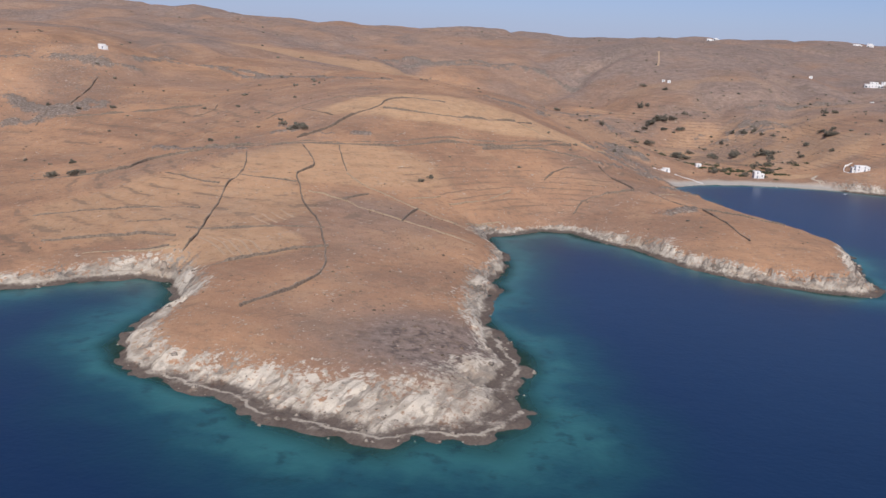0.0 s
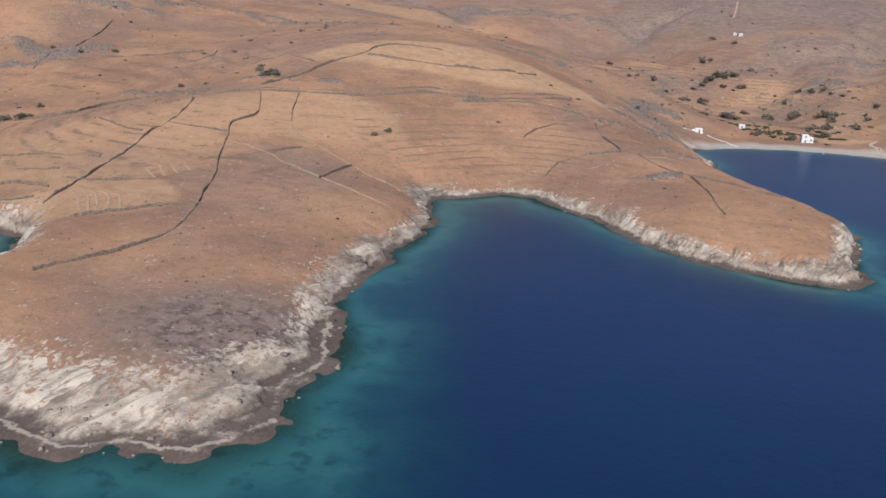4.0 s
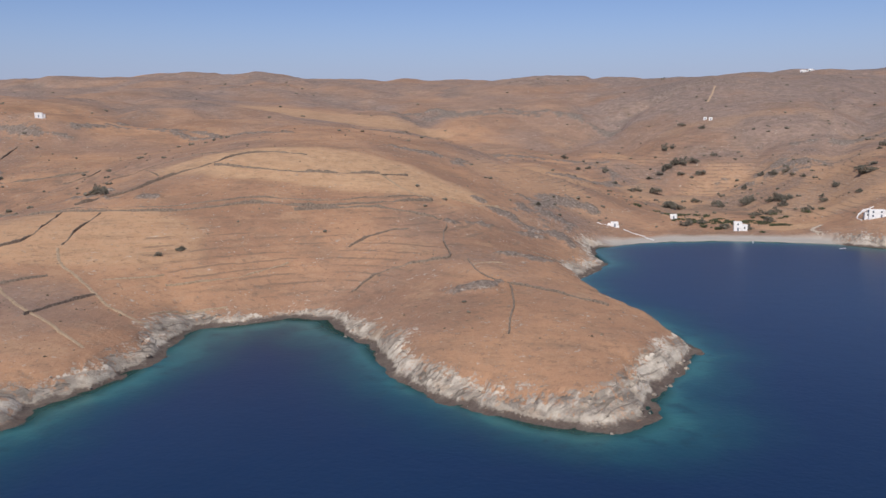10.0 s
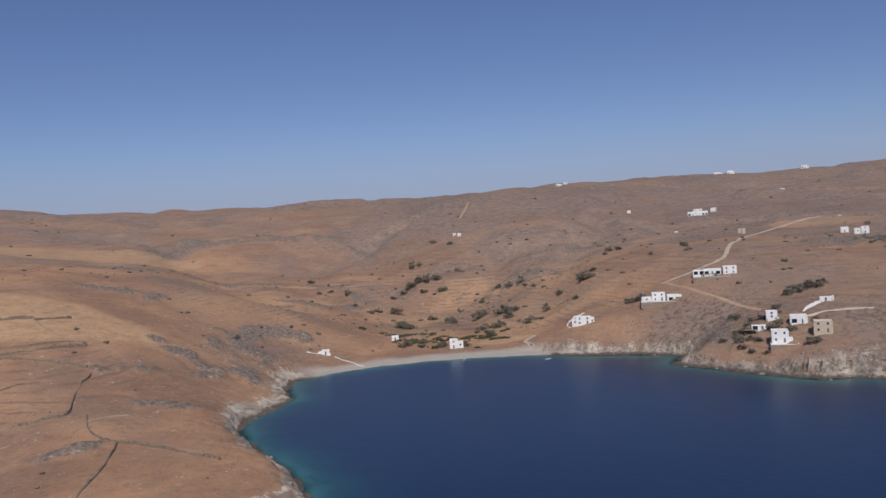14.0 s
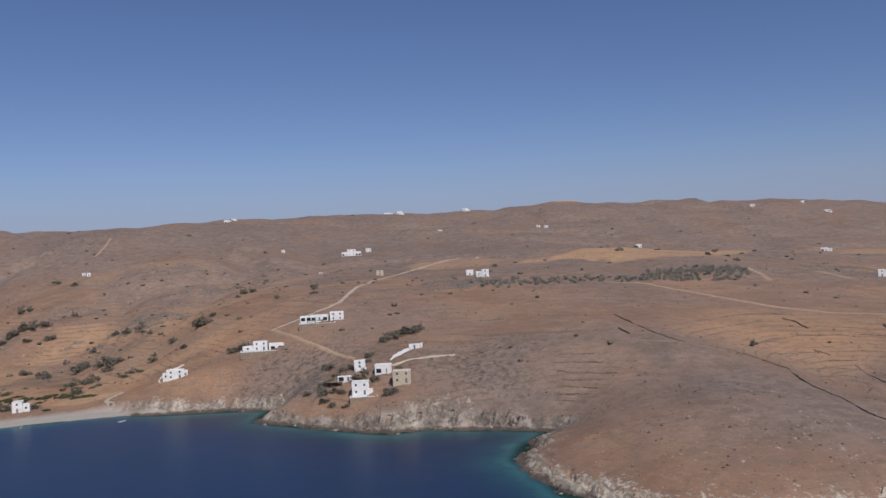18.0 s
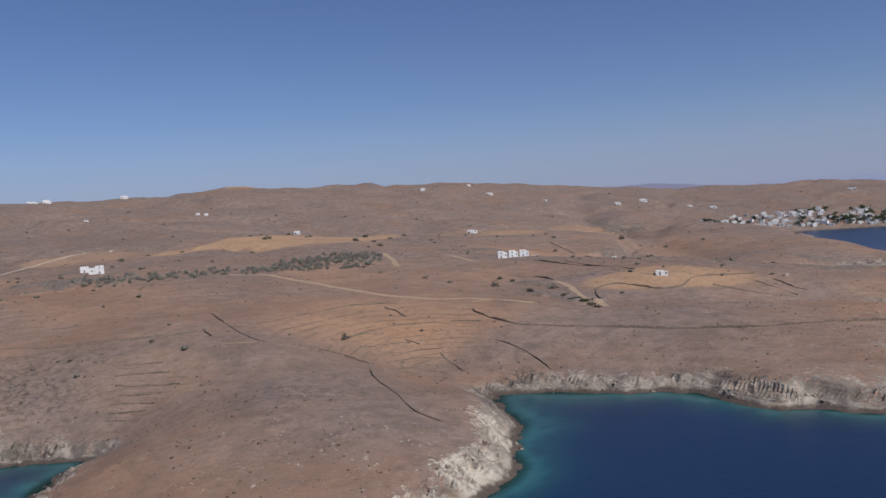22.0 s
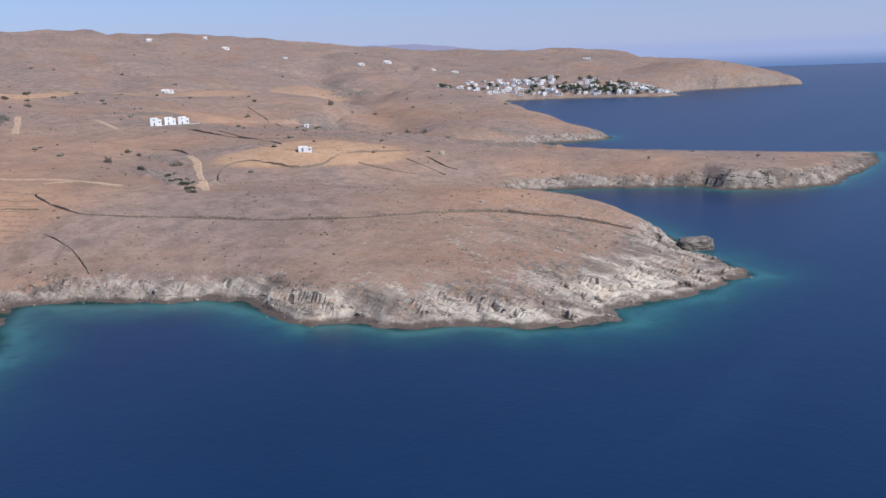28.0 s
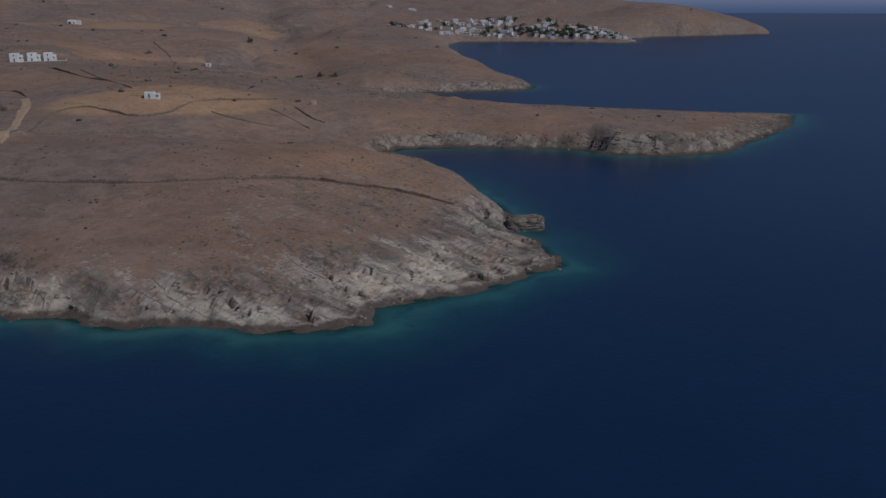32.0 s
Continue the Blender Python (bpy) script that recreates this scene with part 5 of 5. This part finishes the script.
HILL_SHRUBS = [
    (-234, 530, 1.9), (-92, 542, 2.7), (-98, 542, 2.4), (-110, 562, 1.8), (-322, 689, 1.5), (-205, 466, 2.8), (-224, 480, 2.8), (-295, 682, 1.4), (-269, 688, 1.9),
    (-162, 660, 1.3), (-9, 466, 1.6), (-14, 456, 1.2), (129, 667, 1.6), (-151, 543, 1.4), (1235, 847, 2.7), (1146, 877, 1.9), (997, 976, 1.9), (976, 906, 1.8),
    (1163, 682, 2.8), (1138, 643, 2.7), (1166, 713, 2.3), (525, 577, 1.1), (605, 539, 1.6), (760, 592, 1.8), (756, 556, 2.0), (781, 560, 1.8), (796, 622, 1.6)]
HILL_MORE = [(791, 605, 1.5), (653, 945, 2.1), (1074, 813, 1.8), (892, 1060, 2.0), (822, 990, 2.4), (891, 1012, 1.9), (763, 974, 1.7), (896, 933, 2.4),
             (883, 872, 2.2), (948, 987, 2.6)]
kinds = [plant(n, "juniper_shrub", LEAVES, "dark rounded juniper shrub on the dry slope", "shrub", "dark shrubs on the slopes", 300, 0.95 + 0.1 * n, 0.13, 0.85) for n in range(4)]
scatter(kinds, VALLEY_SHRUBS + VALLEY_MORE + HAMLET_SHRUBS + HILL_SHRUBS + HILL_MORE, 3)
strewn = random.Random(14)
BEACH_BUSHES = [(cx + rx * strewn.gauss(0, 0.5), cy + ry * strewn.gauss(0, 0.5), strewn.uniform(1.2, 2.3))
                for cx, cy, rx, ry, count in ((238, 742, 34, 14, 30), (276, 738, 20, 12, 12), (225, 775, 26, 10, 14), (290, 765, 18, 12, 8)) for _ in range(count)]
kinds = [plant(20 + n, "reed_bush", GREEN, "green bush in the damp hollow", "bush", "green bushes in hollows", 170, 1.2, 0.14, 0.55) for n in range(3)]
scatter(kinds, [(736, 497, 2.4), (732, 489, 2.2), (740, 508, 1.7), (728, 482, 1.8), (743, 517, 1.5), (243, 708, 2.0), (236, 715, 2.2), (270, 700, 1.5)] + BEACH_BUSHES, 4)


def grove():
    """Places of the trees in the grey-green grove on the hill."""
    pick, places = random.Random(9), []
    while len(places) < 285:
        if pick.random() < 0.66:
            a, r = pick.uniform(0, 6.283), pick.random() ** 0.5
            u, v = 66 * r * math.cos(a), 44 * r * math.sin(a)
            x, y = 758 + u * 0.83 - v * 0.56, 776 + u * 0.56 + v * 0.83
            inside = True
        else:
            s = pick.random()
            x, y = 571 + 125 * s + pick.gauss(0, 6), 790 - 22 * s + pick.gauss(0, 11)
            inside = True
        if inside and all((x - a) ** 2 + (y - b) ** 2 > 9 for a, b, _ in places):
            places.append((x, y, pick.uniform(1.0, 1.9)))
    return places


kinds = [plant(40 + n, "olive_tree", OLIVE, "grey-green olive tree in a hillside grove", "tree", "olive grove", 110, 0.9, 0.17, 1.1) for n in range(4)]
scatter(kinds, grove(), 5)
kinds = [plant(60 + n, "garden_tree", GREEN, "dark green garden tree between town houses", "tree", "trees of the far town", 80, 0.9, 0.2, 1.2) for n in range(4)]
pick = random.Random(12)
scatter(kinds, [(*(town_shore[k] + town_inland[k] * pick.uniform(8, 120)), pick.uniform(3.0, 5.5))
                for k in (pick.randrange(len(town_shore)) for _ in range(70))]
        + [(*(town_shore[k] + town_inland[k] * pick.uniform(4, 50)), pick.uniform(3.5, 6.0))
           for k in (int(len(town_shore) * pick.uniform(0.35, 0.75)) for _ in range(40))], 6)


# ---- low scrub, loose stones and boulders: too many to count ----
def lumps(name, places, sizes, flat, material, seed):
    """Small faceted lumps joined into one mesh."""
    rough = np.random.RandomState(seed)
    n = len(places)
    base = np.array([(1, 0, 0), (-1, 0, 0), (0, 1, 0), (0, -1, 0), (0, 0, 1), (0, 0, -1)], float)
    v = base[None] * (0.65 + 0.7 * rough.rand(n, 6, 1)) + 0.3 * (rough.rand(n, 6, 3) - 0.5)
    turn = rough.rand(n) * 6.28
    c, s = np.cos(turn)[:, None], np.sin(turn)[:, None]
    v = np.stack([v[..., 0] * c - v[..., 1] * s, v[..., 0] * s + v[..., 1] * c, v[..., 2] * flat], -1) * sizes[:, None, None]
    v = v + places[:, None]
    tri = np.array([(0, 2, 4), (2, 1, 4), (1, 3, 4), (3, 0, 4), (2, 0, 5), (1, 2, 5), (3, 1, 5), (0, 3, 5)])
    f = (tri[None] + 6 * np.arange(n)[:, None, None]).reshape(-1, 3)
    mesh = bpy.data.meshes.new(name)
    mesh.vertices.add(6 * n)
    mesh.vertices.foreach_set("co", v.astype(np.float32).ravel())
    mesh.loops.add(f.size)
    mesh.loops.foreach_set("vertex_index", f.ravel().astype(np.int32))
    mesh.polygons.add(len(f))
    mesh.polygons.foreach_set("loop_start", np.arange(0, f.size, 3, dtype=np.int32))
    mesh.update(calc_edges=True)
    mesh.materials.append(material)
    return new(name, mesh)


def sown(count, seed, reach):
    """Places strewn over the land, denser near the flight line."""
    rough = np.random.RandomState(seed)
    i, j = rough.rand(count) * (shape[0] - 2), (0.25 + 0.75 * rough.rand(count)) * reach * (shape[1] - 2)
    a, b = i.astype(int), j.astype(int)
    u, w = i - a, j - b

    def at(g):
        return (g[a, b] * (1 - u) + g[a + 1, b] * u) * (1 - w) + (g[a, b + 1] * (1 - u) + g[a + 1, b + 1] * u) * w

    return np.stack([at(gx), at(gy), at(gz)], -1), at(gd), at(grock), at(gsand), at(gdry), at(gscrub), at(gcrag), rough


p, d, rk, sn, dr, sc, cg, rough = sown(90000, 31, 0.66)
keep = (d > 9) & (rk < 0.75) & (sn < 0.1) & (rough.rand(len(d)) < (0.10 + 0.35 * sc + 0.35 * cg) * (1 - 0.85 * dr)
        * ramp(fractal(p[:, 0], p[:, 1], 30, 3, 161), -0.35, 0.45) * 1.5)
size = (0.18 + 0.36 * rough.rand(len(d)) ** 3) * (1 + np.hypot(p[:, 0] - 300, p[:, 1] - 150) / 900)
tagged(lumps("low_scrub", p[keep], size[keep], 0.7, SCRUB, 32), "low thorny brown scrub over the slopes", "scrub", kind="stuff")
p, d, rk, sn, dr, sc, cg, rough = sown(60000, 33, 0.6)
keep = (d > 9) & (sn < 0.1) & (rough.rand(len(d)) < (0.10 + 0.3 * rk + 0.4 * cg + 0.6 * bump(p[:, 0], p[:, 1], 765, 315, 70, 45)) * (1 - 0.7 * dr))
size = (0.16 + 0.32 * rough.rand(len(d)) ** 2) * (1 + np.hypot(p[:, 0] - 300, p[:, 1] - 150) / 1200)
tagged(lumps("loose_stones", p[keep], size[keep], 0.55, ROCK, 34), "pale loose stones strewn over the slopes", "stones", kind="stuff")
p, d, rk, sn, dr, sc, cg, rough = sown(120000, 35, 0.55)
keep = (d > -4) & (d < 18) & (rk > 0.4) & (sn < 0.1) & (rough.rand(len(d)) < 0.12 + 0.12 * ramp(p[:, 0], 150, 350))
size = (0.25 + 1.1 * rough.rand(len(d)) ** 3) * (1 + 0.5 * bump(p[:, 0], p[:, 1], 400, 600, 120, 110))
tagged(lumps("shore_boulders", p[keep], size[keep], 0.6, ROCK, 36), "grey boulders and broken rock along the shore", "boulders", kind="stuff")


p, d, rk, sn, dr, sc, cg, rough = sown(60000, 37, 0.84)
valley = bump(p[:, 0], p[:, 1], 270, 900, 190, 260) + 0.35 * ramp(np.hypot(p[:, 0] - 350, p[:, 1]), 500, 900)
keep = (d > 30) & (sn < 0.1) & (rough.rand(len(d)) < (0.17 * valley + 0.3 * cg * valley) * (1 - 0.6 * dr))
size = (0.45 + 1.3 * rough.rand(len(d)) ** 3) * (0.8 + np.hypot(p[:, 0] - 300, p[:, 1] - 150) / 2500)
heads = np.concatenate([p[keep] + np.c_[(rough.rand(keep.sum(), 2) - 0.5) * 1.6 * size[keep][:, None], 0.4 * size[keep]] for _ in range(4)])
tagged(lumps("far_bushes", heads, np.tile(size[keep] * 0.75, 4), 0.8, LEAVES, 38), "small dark bushes dotted over the far slopes", "bushes", kind="stuff")


# ---- the rock stack off the point, and two boats ----
def rock_stack():
    bm = bmesh.new()
    bmesh.ops.create_icosphere(bm, subdivisions=4, radius=1)
    for v in bm.verts:
        q = v.co.copy()
        q /= (abs(q.x) ** 5 + abs(q.y) ** 5 + abs(q.z) ** 7) ** (1 / 5.4)
        cracks = 0.16 * abs(noise.noise(Vector((q.x * 6, q.y * 6, q.z * 0.7)))) + 0.10 * noise.noise(q * 2.3)
        v.co = Vector((q.x * 7.0 * (1 - cracks), q.y * 4.0 * (1 - cracks), q.z * 3.4 * (1 - 0.5 * cracks) + 0.25 * q.x))
    ob = part("sea_rock", bm, STACK)
    ob.matrix_basis = pose(808.8, 275.2, 1.0, 0, 0, -52)
    return tagged(ob, "cracked grey sea rock standing off the headland point", "rock")


rock_stack()


def boat(x, y, turn, length, label):
    root = new("boat")
    root.matrix_basis = pose(x, y, 0, 0, 0, turn)
    bm = bmesh.new()
    rows = []
    for k in range(9):
        s = k / 8
        wide = 0.42 * length * 0.45 * math.sin(math.pi * min(1, 0.25 + 0.75 * s) ** 1.2) + 0.02
        lift = 0.25 * s * s
        rows.append([bm.verts.new(((s - 0.5) * length, a * wide, b + lift)) for a, b in ((-1, 0.5), (-0.8, 0.05), (0, -0.2), (0.8, 0.05), (1, 0.5))])
    for a, b in zip(rows, rows[1:]):
        for k in range(4):
            bm.faces.new((a[k], a[k + 1], b[k + 1], b[k]))
    bm.faces.new(rows[0][::-1])
    bmesh.ops.solidify(bm, geom=list(bm.faces), thickness=0.06)
    part("hull", bm, BOAT, root)
    for k in (-0.2, 0.15):
        bm = bmesh.new()
        block(bm, k * length, 0, 0.3, 0.25, 0.36 * length * 0.8, 0.05)
        part("thwart", bm, TIMBER, root)
    return tagged(root, label, "boat", "small moored boats")


boat(307, 654, 25, 4.2, "small white boat moored off the beach")
boat(260, 671, 80, 3.0, "small white dinghy at the beach edge")
